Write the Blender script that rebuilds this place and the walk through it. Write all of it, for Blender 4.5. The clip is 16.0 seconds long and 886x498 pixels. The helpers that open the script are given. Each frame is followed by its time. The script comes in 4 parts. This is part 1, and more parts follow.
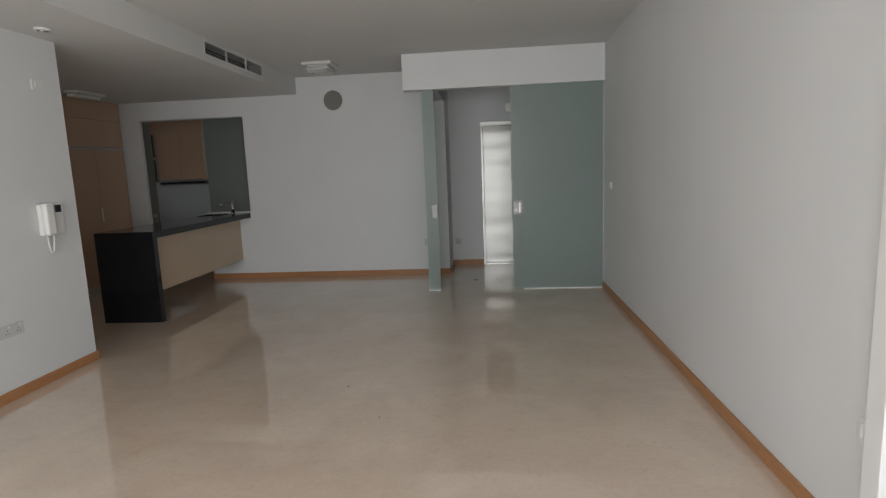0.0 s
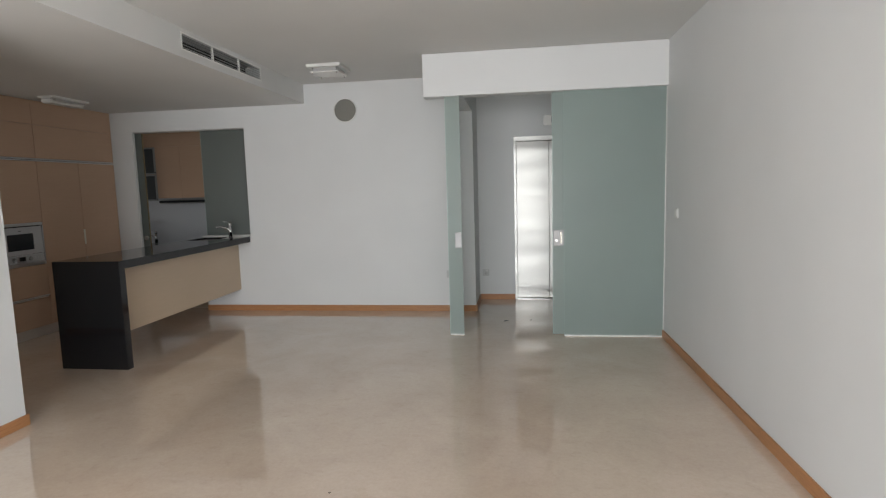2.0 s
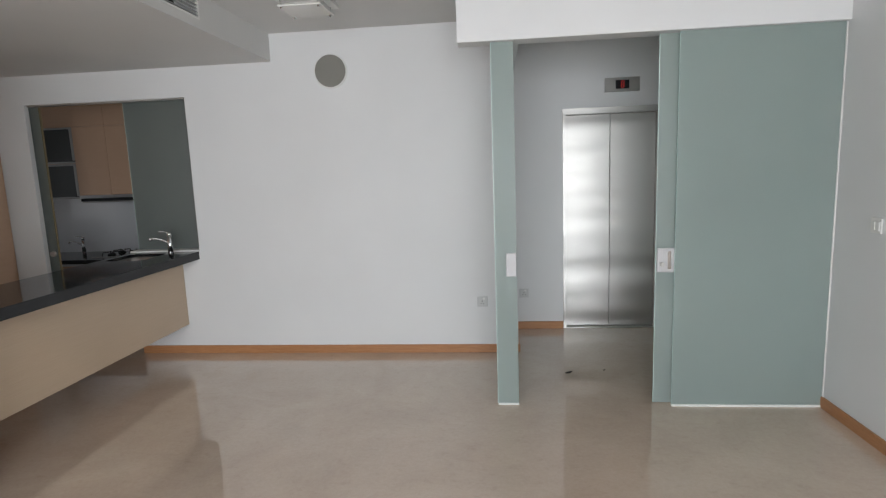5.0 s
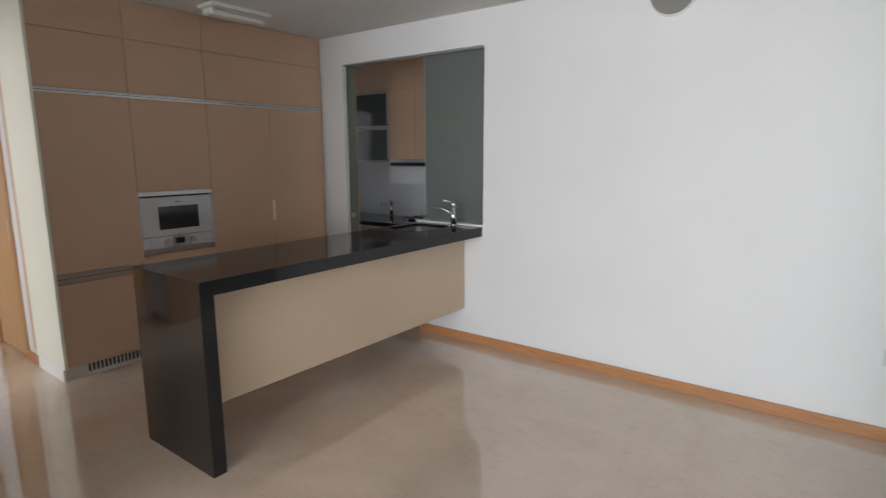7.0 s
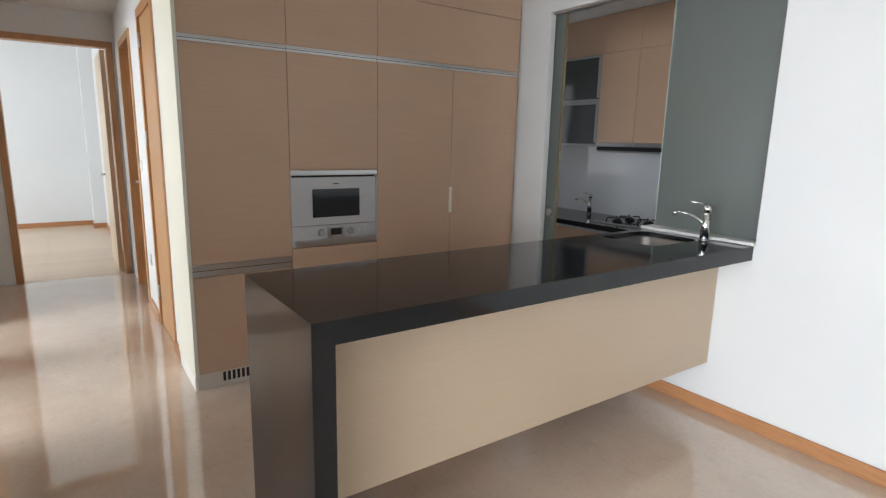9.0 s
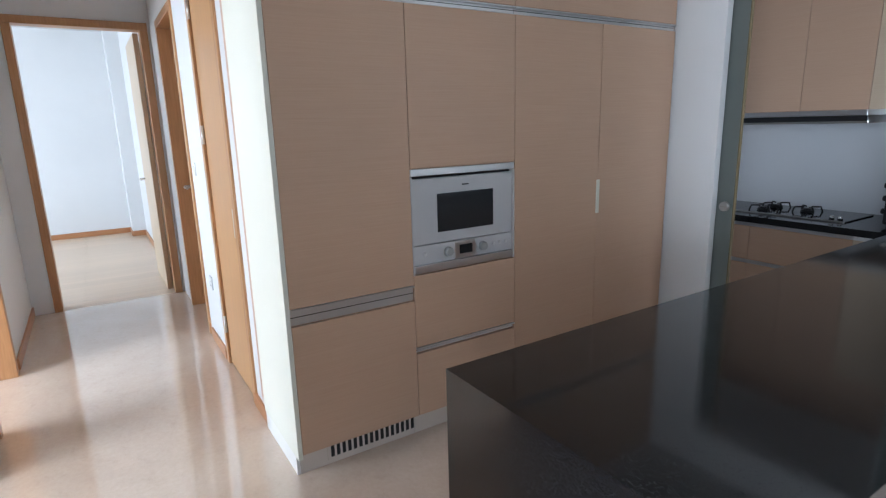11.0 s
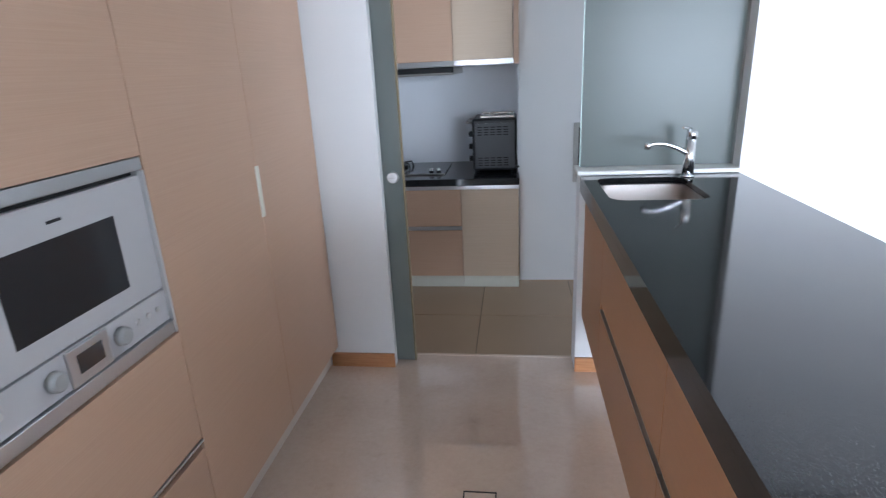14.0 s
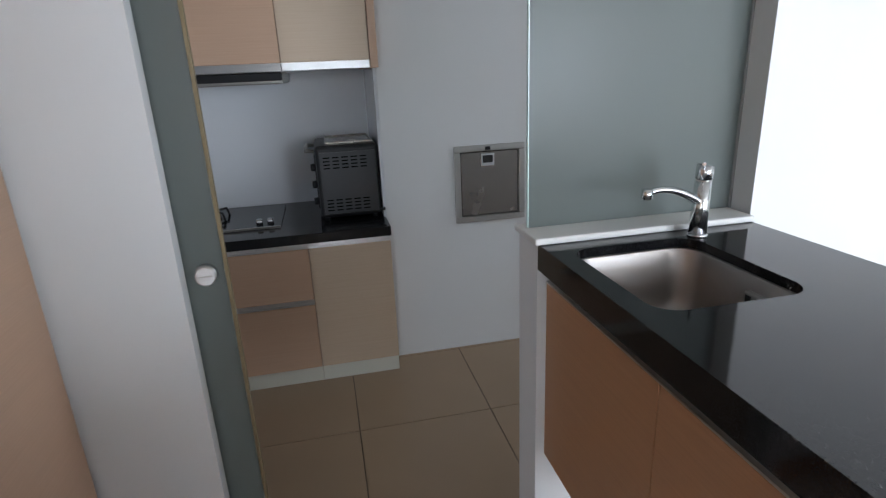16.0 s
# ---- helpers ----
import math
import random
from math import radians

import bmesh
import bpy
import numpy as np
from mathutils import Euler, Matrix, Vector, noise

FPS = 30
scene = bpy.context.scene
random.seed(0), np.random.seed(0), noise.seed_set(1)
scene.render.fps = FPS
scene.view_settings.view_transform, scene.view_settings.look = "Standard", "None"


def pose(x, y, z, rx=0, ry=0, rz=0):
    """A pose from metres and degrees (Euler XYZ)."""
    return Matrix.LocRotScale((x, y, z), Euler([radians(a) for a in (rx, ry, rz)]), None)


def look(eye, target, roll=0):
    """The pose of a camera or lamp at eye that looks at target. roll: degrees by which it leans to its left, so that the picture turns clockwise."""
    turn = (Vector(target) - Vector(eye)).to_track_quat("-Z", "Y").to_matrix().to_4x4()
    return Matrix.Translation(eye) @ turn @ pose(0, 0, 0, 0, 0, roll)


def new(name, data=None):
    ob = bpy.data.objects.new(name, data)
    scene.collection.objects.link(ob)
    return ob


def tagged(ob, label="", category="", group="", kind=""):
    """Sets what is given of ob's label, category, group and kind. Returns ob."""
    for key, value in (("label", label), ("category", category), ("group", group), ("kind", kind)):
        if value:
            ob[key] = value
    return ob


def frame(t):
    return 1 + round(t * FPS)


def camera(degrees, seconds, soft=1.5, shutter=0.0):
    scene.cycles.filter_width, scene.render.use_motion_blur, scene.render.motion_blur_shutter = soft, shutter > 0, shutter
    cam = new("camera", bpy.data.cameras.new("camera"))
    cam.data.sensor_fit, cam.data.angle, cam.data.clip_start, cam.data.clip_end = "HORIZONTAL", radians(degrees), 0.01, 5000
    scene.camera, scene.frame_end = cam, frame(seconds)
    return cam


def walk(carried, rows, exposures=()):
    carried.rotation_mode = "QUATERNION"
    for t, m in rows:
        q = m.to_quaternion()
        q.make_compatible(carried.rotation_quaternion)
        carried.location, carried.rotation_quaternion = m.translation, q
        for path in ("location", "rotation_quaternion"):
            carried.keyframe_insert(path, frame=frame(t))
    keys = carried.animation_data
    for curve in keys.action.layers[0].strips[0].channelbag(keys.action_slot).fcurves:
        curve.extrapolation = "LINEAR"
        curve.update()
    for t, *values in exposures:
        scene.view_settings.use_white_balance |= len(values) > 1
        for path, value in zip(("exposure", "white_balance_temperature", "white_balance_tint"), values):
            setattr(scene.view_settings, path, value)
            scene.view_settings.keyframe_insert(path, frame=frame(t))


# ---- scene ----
cam = camera(77.9, 16.0, soft=1.25, shutter=0.15)
PATH = [
    (0, (1.295, 0.173, 1.408), (1.114, 2.143, 1.115), -2.3),
    (0.5, (1.407, 0.46, 1.386), (1.132, 2.421, 1.105), -1.4),
    (1, (1.391, 0.671, 1.399), (1.092, 2.634, 1.155), -1.4),
    (1.5, (1.314, 0.94, 1.418), (1.013, 2.9, 1.157), -1.3),
    (2, (1.228, 1.199, 1.425), (0.95, 3.167, 1.203), -1.6),
    (2.5, (1.177, 1.554, 1.465), (0.927, 3.526, 1.239), -1.4),
    (3, (1.078, 1.81, 1.466), (0.863, 3.787, 1.249), -2.0),
    (3.2, (0.973, 1.909, 1.469), (0.76, 3.887, 1.257), -2.0),
    (5.3, (0.575, 3.145, 1.54), (0.374, 5.108, 1.214), -2.1),
    (5.5, (0.605, 3.262, 1.54), (0.415, 5.222, 1.193), -1.8),
    (6, (0.575, 3.593, 1.522), (0.177, 5.521, 1.171), -0.6),
    (6.5, (0.345, 3.811, 1.47), (-0.402, 5.632, 1.12), 0.0),
    (7, (0.198, 4.006, 1.44), (-0.987, 5.581, 1.099), -0.2),
    (7.5, (0.019, 4.229, 1.434), (-1.547, 5.43, 1.109), 0.3),
    (8, (-0.16, 4.372, 1.413), (-1.769, 5.502, 1.047), 0.7),
    (8.5, (-0.433, 4.536, 1.413), (-2.05, 5.651, 1.039), 0.4),
    (9, (-0.722, 4.709, 1.366), (-2.333, 5.829, 0.980), 1.3),
    (9.5, (-1.067, 4.711, 1.334), (-2.732, 5.747, 0.942), 1.1),
    (10, (-1.306, 4.661, 1.386), (-2.964, 5.7, 0.967), -0.5),
    (10.2, (-1.395, 4.676, 1.363), (-3.058, 5.704, 0.938), -0.7),
    (12.3, (-2.295, 4.659, 1.362), (-3.849, 5.818, 0.873), -3.6),
    (12.5, (-2.352, 4.701, 1.352), (-3.868, 5.904, 0.848), -3.7),
    (13, (-2.533, 4.868, 1.371), (-3.693, 6.383, 0.77), -2.6),
    (13.5, (-2.715, 4.994, 1.339), (-3.518, 6.724, 0.737), -3.9),
    (14, (-2.859, 5.132, 1.347), (-3.121, 7.013, 0.72), -2.8),
    (14.5, (-2.936, 5.435, 1.333), (-2.941, 7.322, 0.67), -3.5),
    (15, (-3.008, 5.699, 1.336), (-2.966, 7.607, 0.739), -3.8),
    (15.5, (-3.089, 5.920, 1.352), (-2.893, 7.821, 0.763), -3.6),
    (16, (-3.091, 6.172, 1.327), (-2.705, 8.034, 0.709), -2.6),
]
walk(cam, [(t, look(eye, target, roll)) for t, eye, target, roll in PATH],
     exposures=[(0, -1.12, 6650, 11), (0.5, -0.84, 6650, 11), (1.5, -0.38, 6650, 11), (2, -0.32, 6600, 11), (3, -0.08, 6550, 11),
                (5.5, 0.0, 6400, 12), (6.5, 0.24, 6400, 12), (7, 0.27, 6400, 12), (8, 0.6, 6350, 11), (8.5, 0.78, 6300, 11), (9, 0.92, 6250, 10),
                (10, 1.12, 5800, 10), (12.5, 1.1, 5400, 9), (13, 1.65, 5600, 10), (13.5, 2.05, 5450, 11), (14, 1.75, 5450, 12),
                (15, 1.17, 5600, 11), (16, 1.22, 5850, 11)])

# ---- world, light, exposure ----
world = bpy.data.worlds.new("sky")
scene.world = world
world.use_nodes = True
wn = world.node_tree
sky = wn.nodes.new("ShaderNodeTexSky")
sky.sky_type = "NISHITA"
sky.sun_disc = False
sky.sun_elevation = radians(50)
sky.sun_rotation = radians(0)
sky.air_density, sky.dust_density = 1.0, 4.0
bgn = wn.nodes["Background"]
wn.links.new(sky.outputs[0], bgn.inputs[0])
bgn.inputs[1].default_value = 0.1
sun = new("sun", bpy.data.lights.new("sun", "SUN"))
sun.data.energy, sun.data.angle, sun.data.color = 0.8, radians(15), (1, 0.96, 0.9)
sun.matrix_basis = look((0, 30, 36), (0, 0, 0))


def area_lamp(name, eye, target, w, h, power, color):
    lamp = new(name, bpy.data.lights.new(name, "AREA"))
    lamp.data.shape, lamp.data.size, lamp.data.size_y = "RECTANGLE", w, h
    lamp.data.energy, lamp.data.color = power, color
    lamp.matrix_basis = look(eye, target)
    return lamp


area_lamp("living_window_light", (0.35, -1.60, 1.25), (0.35, 5, -0.55), 3.9, 2.25, 300, (0.95, 0.985, 1.0))
# Added side fill; the east window it shines from is only assumed.
area_lamp("living_side_fill_light", (2.66, 0.1, 1.25), (-1.8, 0.6, 0.2), 3.3, 2.2, 60, (0.95, 0.985, 1.0))
area_lamp("study_window_light", (-4.3, 1.25, 1.4), (-4.3, 5, 1.2), 3.2, 1.7, 125, (0.95, 0.99, 1.0))
area_lamp("bedroom_window_light", (-8.7, 1.45, 1.45), (-8.7, 5, 1.2), 2.6, 1.7, 56, (0.95, 0.99, 1.0))
# Fill lamps added at both wet kitchen ends; no window is known there.
area_lamp("wet_kitchen_east_fill_light", (-0.62, 8.13, 1.45), (-5, 8.4, 1.0), 1.0, 1.1, 4.4, (1.0, 0.99, 0.96))
area_lamp("wet_kitchen_west_fill_light", (-5.24, 8.05, 1.5), (0, 8.6, 0.9), 0.8, 1.0, 1.5, (0.94, 0.97, 1.0))


# ---- materials ----
def shader(name, rough=0.5, metal=0.0, color=(0.5, 0.5, 0.5), spec=0.5):
    m = bpy.data.materials.new(name)
    m.use_nodes = True
    b = m.node_tree.nodes["Principled BSDF"]
    b.inputs["Base Color"].default_value = (*color, 1)
    b.inputs["Roughness"].default_value = rough
    b.inputs["Metallic"].default_value = metal
    b.inputs["Specular IOR Level"].default_value = spec
    return m, m.node_tree, b


def noise_node(nt, scale, stretch=(1, 1, 1), detail=4, rough=0.5, distort=0.0):
    tc = nt.nodes.new("ShaderNodeTexCoord")
    mp = nt.nodes.new("ShaderNodeMapping")
    mp.inputs["Scale"].default_value = stretch
    nz = nt.nodes.new("ShaderNodeTexNoise")
    nz.inputs["Scale"].default_value = scale
    nz.inputs["Detail"].default_value = detail
    nz.inputs["Roughness"].default_value = rough
    nz.inputs["Distortion"].default_value = distort
    nt.links.new(tc.outputs["Object"], mp.inputs["Vector"])
    nt.links.new(mp.outputs["Vector"], nz.inputs["Vector"])
    return nz


def ramp(nt, src, stops):
    r = nt.nodes.new("ShaderNodeValToRGB")
    e = r.color_ramp.elements
    while len(e) < len(stops):
        e.new(0.5)
    for el, (p, c) in zip(e, stops):
        el.position = p
        el.color = (*c, 1) if len(c) == 3 else c
    nt.links.new(src, r.inputs["Fac"])
    return r


def mixed(nt, a, b, fac, mode="MIX"):
    mx = nt.nodes.new("ShaderNodeMix")
    mx.data_type, mx.blend_type = "RGBA", mode
    for sock, v in ((mx.inputs[0], fac), (mx.inputs[6], a), (mx.inputs[7], b)):
        if isinstance(v, (int, float)):
            sock.default_value = v
        elif isinstance(v, tuple):
            sock.default_value = (*v, 1)
        else:
            nt.links.new(v, sock)
    return mx.outputs[2]


def bump(nt, b, src, strength, dist):
    bp = nt.nodes.new("ShaderNodeBump")
    bp.inputs["Strength"].default_value = strength
    bp.inputs["Distance"].default_value = dist
    nt.links.new(src, bp.inputs["Height"])
    nt.links.new(bp.outputs["Normal"], b.inputs["Normal"])


def rough_var(nt, b, src, lo, hi):
    mr = nt.nodes.new("ShaderNodeMapRange")
    mr.inputs["To Min"].default_value, mr.inputs["To Max"].default_value = lo, hi
    nt.links.new(src, mr.inputs["Value"])
    nt.links.new(mr.outputs[0], b.inputs["Roughness"])


def paint(name, c, rough=0.55, v=0.04):
    m, nt, b = shader(name, rough)
    big = noise_node(nt, 1.3, detail=3)
    fine = noise_node(nt, 260, detail=2)
    d = tuple(x * (1 - v) for x in c)
    r = ramp(nt, big.outputs["Fac"], [(0.35, d), (0.65, c)])
    nt.links.new(r.outputs[0], b.inputs["Base Color"])
    bump(nt, b, fine.outputs["Fac"], 0.12, 0.001)
    rough_var(nt, b, big.outputs["Fac"], rough - 0.06, rough + 0.06)
    return m


def timber(name, dark, light, stretch, scale=6, rough=0.4, fine=0.06, per_piece=0.0):
    m, nt, b = shader(name, rough)
    g = noise_node(nt, scale, stretch, detail=6, rough=0.6, distort=0.4)
    g2 = noise_node(nt, 1.2, detail=2)
    r = ramp(nt, g.outputs["Fac"], [(0.25, dark), (0.75, light)])
    tint = ramp(nt, g2.outputs["Fac"], [(0.3, (0.92, 0.92, 0.92)), (0.7, (1, 1, 1))])
    col = mixed(nt, r.outputs[0], tint.outputs[0], 1.0, "MULTIPLY")
    if per_piece:
        oi = nt.nodes.new("ShaderNodeObjectInfo")
        pr = ramp(nt, oi.outputs["Random"], [(0, (1 - per_piece,) * 3), (1, (1, 1, 1))])
        col = mixed(nt, col, pr.outputs[0], 1.0, "MULTIPLY")
    nt.links.new(col, b.inputs["Base Color"])
    bump(nt, b, g.outputs["Fac"], fine, 0.002)
    rough_var(nt, b, g.outputs["Fac"], rough - 0.07, rough + 0.07)
    return m


def marble_floor():
    m, nt, b = shader("polished_beige_marble", 0.1)
    cloud = noise_node(nt, 1.6, detail=6, rough=0.65, distort=0.6)
    fleck = noise_node(nt, 11, (1, 1.4, 1), detail=9, rough=0.72, distort=0.3)
    c1 = ramp(nt, cloud.outputs["Fac"], [(0.3, (0.57, 0.455, 0.365)), (0.55, (0.625, 0.51, 0.415)), (0.75, (0.67, 0.56, 0.465))])
    c2 = ramp(nt, fleck.outputs["Fac"], [(0.30, (0.80, 0.77, 0.73)), (0.42, (0.96, 0.95, 0.94)), (0.5, (1, 1, 1)), (0.68, (1.0, 1.0, 0.98))])
    nt.links.new(mixed(nt, c1.outputs[0], c2.outputs[0], 0.45, "MULTIPLY"), b.inputs["Base Color"])
    wear = noise_node(nt, 5, detail=4)
    rough_var(nt, b, wear.outputs["Fac"], 0.01, 0.03)
    b.inputs["Specular IOR Level"].default_value = 0.95
    b.inputs["Coat Weight"].default_value = 0.55
    b.inputs["Coat IOR"].default_value = 1.55
    b.inputs["Coat Roughness"].default_value = 0.012
    grain = noise_node(nt, 45, detail=5, rough=0.7)
    gr = ramp(nt, grain.outputs["Fac"], [(0.3, (0.93, 0.92, 0.91)), (0.65, (1, 1, 1))])
    old = b.inputs["Base Color"].links[0].from_socket
    nt.links.new(mixed(nt, old, gr.outputs[0], 1.0, "MULTIPLY"), b.inputs["Base Color"])
    return m


def granite():
    m, nt, b = shader("polished_black_granite", 0.06, spec=0.38)
    sp = noise_node(nt, 420, detail=2)
    r = ramp(nt, sp.outputs["Fac"], [(0.45, (0.006, 0.006, 0.007)), (0.72, (0.03, 0.03, 0.032))])
    nt.links.new(r.outputs[0], b.inputs["Base Color"])
    sm = noise_node(nt, 7, detail=5)
    rough_var(nt, b, sm.outputs["Fac"], 0.04, 0.13)
    return m


def metal(name, c, rough, stretch=(1, 1, 1), scale=40, amount=0.05, wave=0.0):
    m, nt, b = shader(name, rough, 1.0, c)
    g = noise_node(nt, scale, stretch, detail=4)
    rough_var(nt, b, g.outputs["Fac"], max(rough - 0.06, 0.02), rough + 0.06)
    if wave:
        w = noise_node(nt, 1.0, (0.7, 0.7, 3.2), detail=1)
        bump(nt, b, w.outputs["Fac"], wave, 0.05)
    else:
        bump(nt, b, g.outputs["Fac"], amount, 0.001)
    return m


def frosted(name, tint, clear, through_light=0.45, rough=0.3):
    m = bpy.data.materials.new(name)
    m.use_nodes = True
    nt = m.node_tree
    b = nt.nodes["Principled BSDF"]
    out = nt.nodes["Material Output"]
    nz = noise_node(nt, 1.1, detail=3)
    r = ramp(nt, nz.outputs["Fac"], [(0.3, tuple(x * 0.94 for x in tint)), (0.7, tint)])
    nt.links.new(r.outputs[0], b.inputs["Base Color"])
    b.inputs["Roughness"].default_value = rough
    tr = nt.nodes.new("ShaderNodeBsdfTranslucent")
    nt.links.new(r.outputs[0], tr.inputs["Color"])
    tp = nt.nodes.new("ShaderNodeBsdfTransparent")
    tp.inputs["Color"].default_value = (*[min(1, x * 1.9) for x in tint], 1)
    m1, m2 = nt.nodes.new("ShaderNodeMixShader"), nt.nodes.new("ShaderNodeMixShader")
    m1.inputs[0].default_value, m2.inputs[0].default_value = through_light, clear
    nt.links.new(b.outputs[0], m1.inputs[1])
    nt.links.new(tr.outputs[0], m1.inputs[2])
    nt.links.new(m1.outputs[0], m2.inputs[1])
    nt.links.new(tp.outputs[0], m2.inputs[2])
    nt.links.new(m2.outputs[0], out.inputs["Surface"])
    return m


WHITE = paint("white_wall_paint", (0.71, 0.72, 0.725))
CEIL = paint("white_ceiling_paint", (0.66, 0.66, 0.65), 0.7)
CREAM = paint("cream_painted_panel", (0.72, 0.72, 0.63), 0.5)
PLINTH = paint("pale_beige_plinth", (0.60, 0.54, 0.48), 0.45)
SOCK = paint("aged_white_plastic", (0.56, 0.57, 0.57), 0.35, 0.03)
PLASTIC = paint("white_switch_plastic", (0.75, 0.75, 0.73), 0.35, 0.02)
MARBLE = marble_floor()
SKIRT = timber("orange_teak_skirting", (0.36, 0.16, 0.065), (0.50, 0.245, 0.11), (3, 3, 40), 3, 0.38)
FRAMEW = timber("orange_teak_frame", (0.40, 0.20, 0.085), (0.53, 0.29, 0.13), (30, 30, 2), 3, 0.38)
LAMI = timber("tan_grained_laminate", (0.51, 0.338, 0.228), (0.57, 0.388, 0.27), (1.0, 1.0, 90), 4, 0.42, 0.05)
OAKP = timber("pale_grained_laminate", (0.52, 0.40, 0.285), (0.58, 0.455, 0.33), (1.0, 1.0, 90), 4, 0.42, 0.05)
DOORW = timber("honey_wood_door", (0.50, 0.28, 0.12), (0.60, 0.36, 0.17), (25, 25, 1.5), 3, 0.4)
PLANK = timber("pale_oak_floorboard", (0.58, 0.44, 0.31), (0.68, 0.54, 0.40), (14, 1.2, 1), 3, 0.3, 0.04, 0.1)
GRAN = granite()
ALU = metal("satin_aluminium", (0.62, 0.62, 0.62), 0.32, (1, 1, 1), 90)
CHROME = metal("polished_chrome", (0.74, 0.75, 0.76), 0.22, scale=20, amount=0.01)
# The brown that the chute reflects is mixed into this steel's base colour.
CHUTE = metal("reflection_browned_steel", (0.30, 0.275, 0.25), 0.26, (1, 1, 1), 6, 0.0)
STEEL = metal("brushed_steel", (0.50, 0.49, 0.47), 0.3, (1, 1, 60), 8)
LIFT, lnt, lb = shader("brushed_lift_steel", 0.36, 1.0, (0.42, 0.412, 0.395))
hair = noise_node(lnt, 9, (60, 60, 0.6), detail=2)
dent = noise_node(lnt, 1.0, (0.5, 0.5, 2.6), detail=1)
lsum = lnt.nodes.new("ShaderNodeMath")
lsum.operation = "MULTIPLY_ADD"
lsum.inputs[1].default_value = 0.012
lnt.links.new(hair.outputs["Fac"], lsum.inputs[0])
lnt.links.new(dent.outputs["Fac"], lsum.inputs[2])
bump(lnt, lb, lsum.outputs[0], 0.5, 0.05)
lb.inputs["Anisotropic"].default_value = 0.7
SINKM = metal("satin_sink_steel", (0.42, 0.40, 0.385), 0.37, (1, 1, 1), 4, 0.0)
TEAL = frosted("frosted_green_glass", (0.61, 0.70, 0.68), 0.19, 0.62)
PANEG = frosted("frosted_grey_green_glass", (0.405, 0.44, 0.425), 0.18, 0.74, 0.24)
EDGEG = shader("pale_glass_edge", 0.3, 0, (0.55, 0.70, 0.66))[0]
SEAL = shader("yellowed_edge_seal", 0.5, 0, (0.20, 0.155, 0.08))[0]
BLACK = shader("black_plastic", 0.4, 0, (0.012, 0.012, 0.013), 0.35)[0]
DARK = shader("dark_recess", 0.8, 0, (0.02, 0.02, 0.02))[0]
SPKR = paint("grey_speaker_cloth", (0.23, 0.225, 0.205), 0.9)
SILVER = paint("silver_appliance_paint", (0.50, 0.50, 0.51), 0.35, 0.02)
GREYF = paint("grey_frame_paint", (0.34, 0.345, 0.34), 0.45)
SCREEN = shader("dark_grey_glass", 0.08, 0, (0.028, 0.03, 0.033))[0]
SPLASH = shader("white_back_painted_glass", 0.06, 0, (0.78, 0.80, 0.83))[0]
KTILE = paint("brown_kitchen_tile", (0.32, 0.232, 0.15), 0.3, 0.12)
GROUT = paint("dark_grout", (0.11, 0.085, 0.06), 0.8)
LAMPG = shader("white_lamp_glass", 0.2, 0, (0.8, 0.8, 0.78))[0]
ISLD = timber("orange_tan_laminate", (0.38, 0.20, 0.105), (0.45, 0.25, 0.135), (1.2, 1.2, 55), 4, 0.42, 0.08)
CLEARG = shader("smoked_cabinet_glass", 0.1, 0, (0.07, 0.075, 0.075))[0]
RED = bpy.data.materials.new("red_display_glow")
RED.use_nodes = True
RED.node_tree.nodes["Principled BSDF"].inputs["Base Color"].default_value = (0.1, 0.005, 0.005, 1)
RED.node_tree.nodes["Principled BSDF"].inputs["Emission Color"].default_value = (1, 0.04, 0.03, 1)
RED.node_tree.nodes["Principled BSDF"].inputs["Emission Strength"].default_value = 0.35
SLOT = shader("black_slot", 0.9, 0, (0.002, 0.002, 0.002), 0.1)[0]
LEAFM = shader("dry_brown_leaf", 0.8, 0, (0.03, 0.022, 0.015))[0]

# ---- building helpers ----
WM = {}


def thing(name, loc=(0, 0, 0), label="", category="", group=""):
    ob = new(name)
    ob.empty_display_size = 0.1
    ob.matrix_basis = Matrix.Translation(loc)
    WM[ob.name] = Matrix.Translation(loc)
    return tagged(ob, label, category, group)


def part(name, bm, material, parent=None, label=""):
    me = bpy.data.meshes.new(name)
    wm = WM[parent.name] if parent else Matrix()
    bm.transform(wm.inverted())
    bmesh.ops.recalc_face_normals(bm, faces=bm.faces)
    bm.to_mesh(me)
    bm.free()
    me.materials.append(material)
    ob = new(name, me)
    ob.parent = parent
    WM[ob.name] = wm
    return tagged(ob, label)


def box(x0, x1, y0, y1, z0, z1, bev=0.0, bm=None):
    mine = bmesh.new()
    m = Matrix.Translation(((x0 + x1) / 2, (y0 + y1) / 2, (z0 + z1) / 2)) @ Matrix.Diagonal((abs(x1 - x0), abs(y1 - y0), abs(z1 - z0), 1))
    bmesh.ops.create_cube(mine, size=1, matrix=m)
    if bev:
        bmesh.ops.bevel(mine, geom=mine.edges[:], offset=bev, segments=2, affect="EDGES", profile=0.5)
    return add(bm, mine)


def add(bm, mine):
    if bm is None:
        return mine
    me = bpy.data.meshes.new("tmp")
    mine.to_mesh(me)
    mine.free()
    bm.from_mesh(me)
    bpy.data.meshes.remove(me)
    return bm


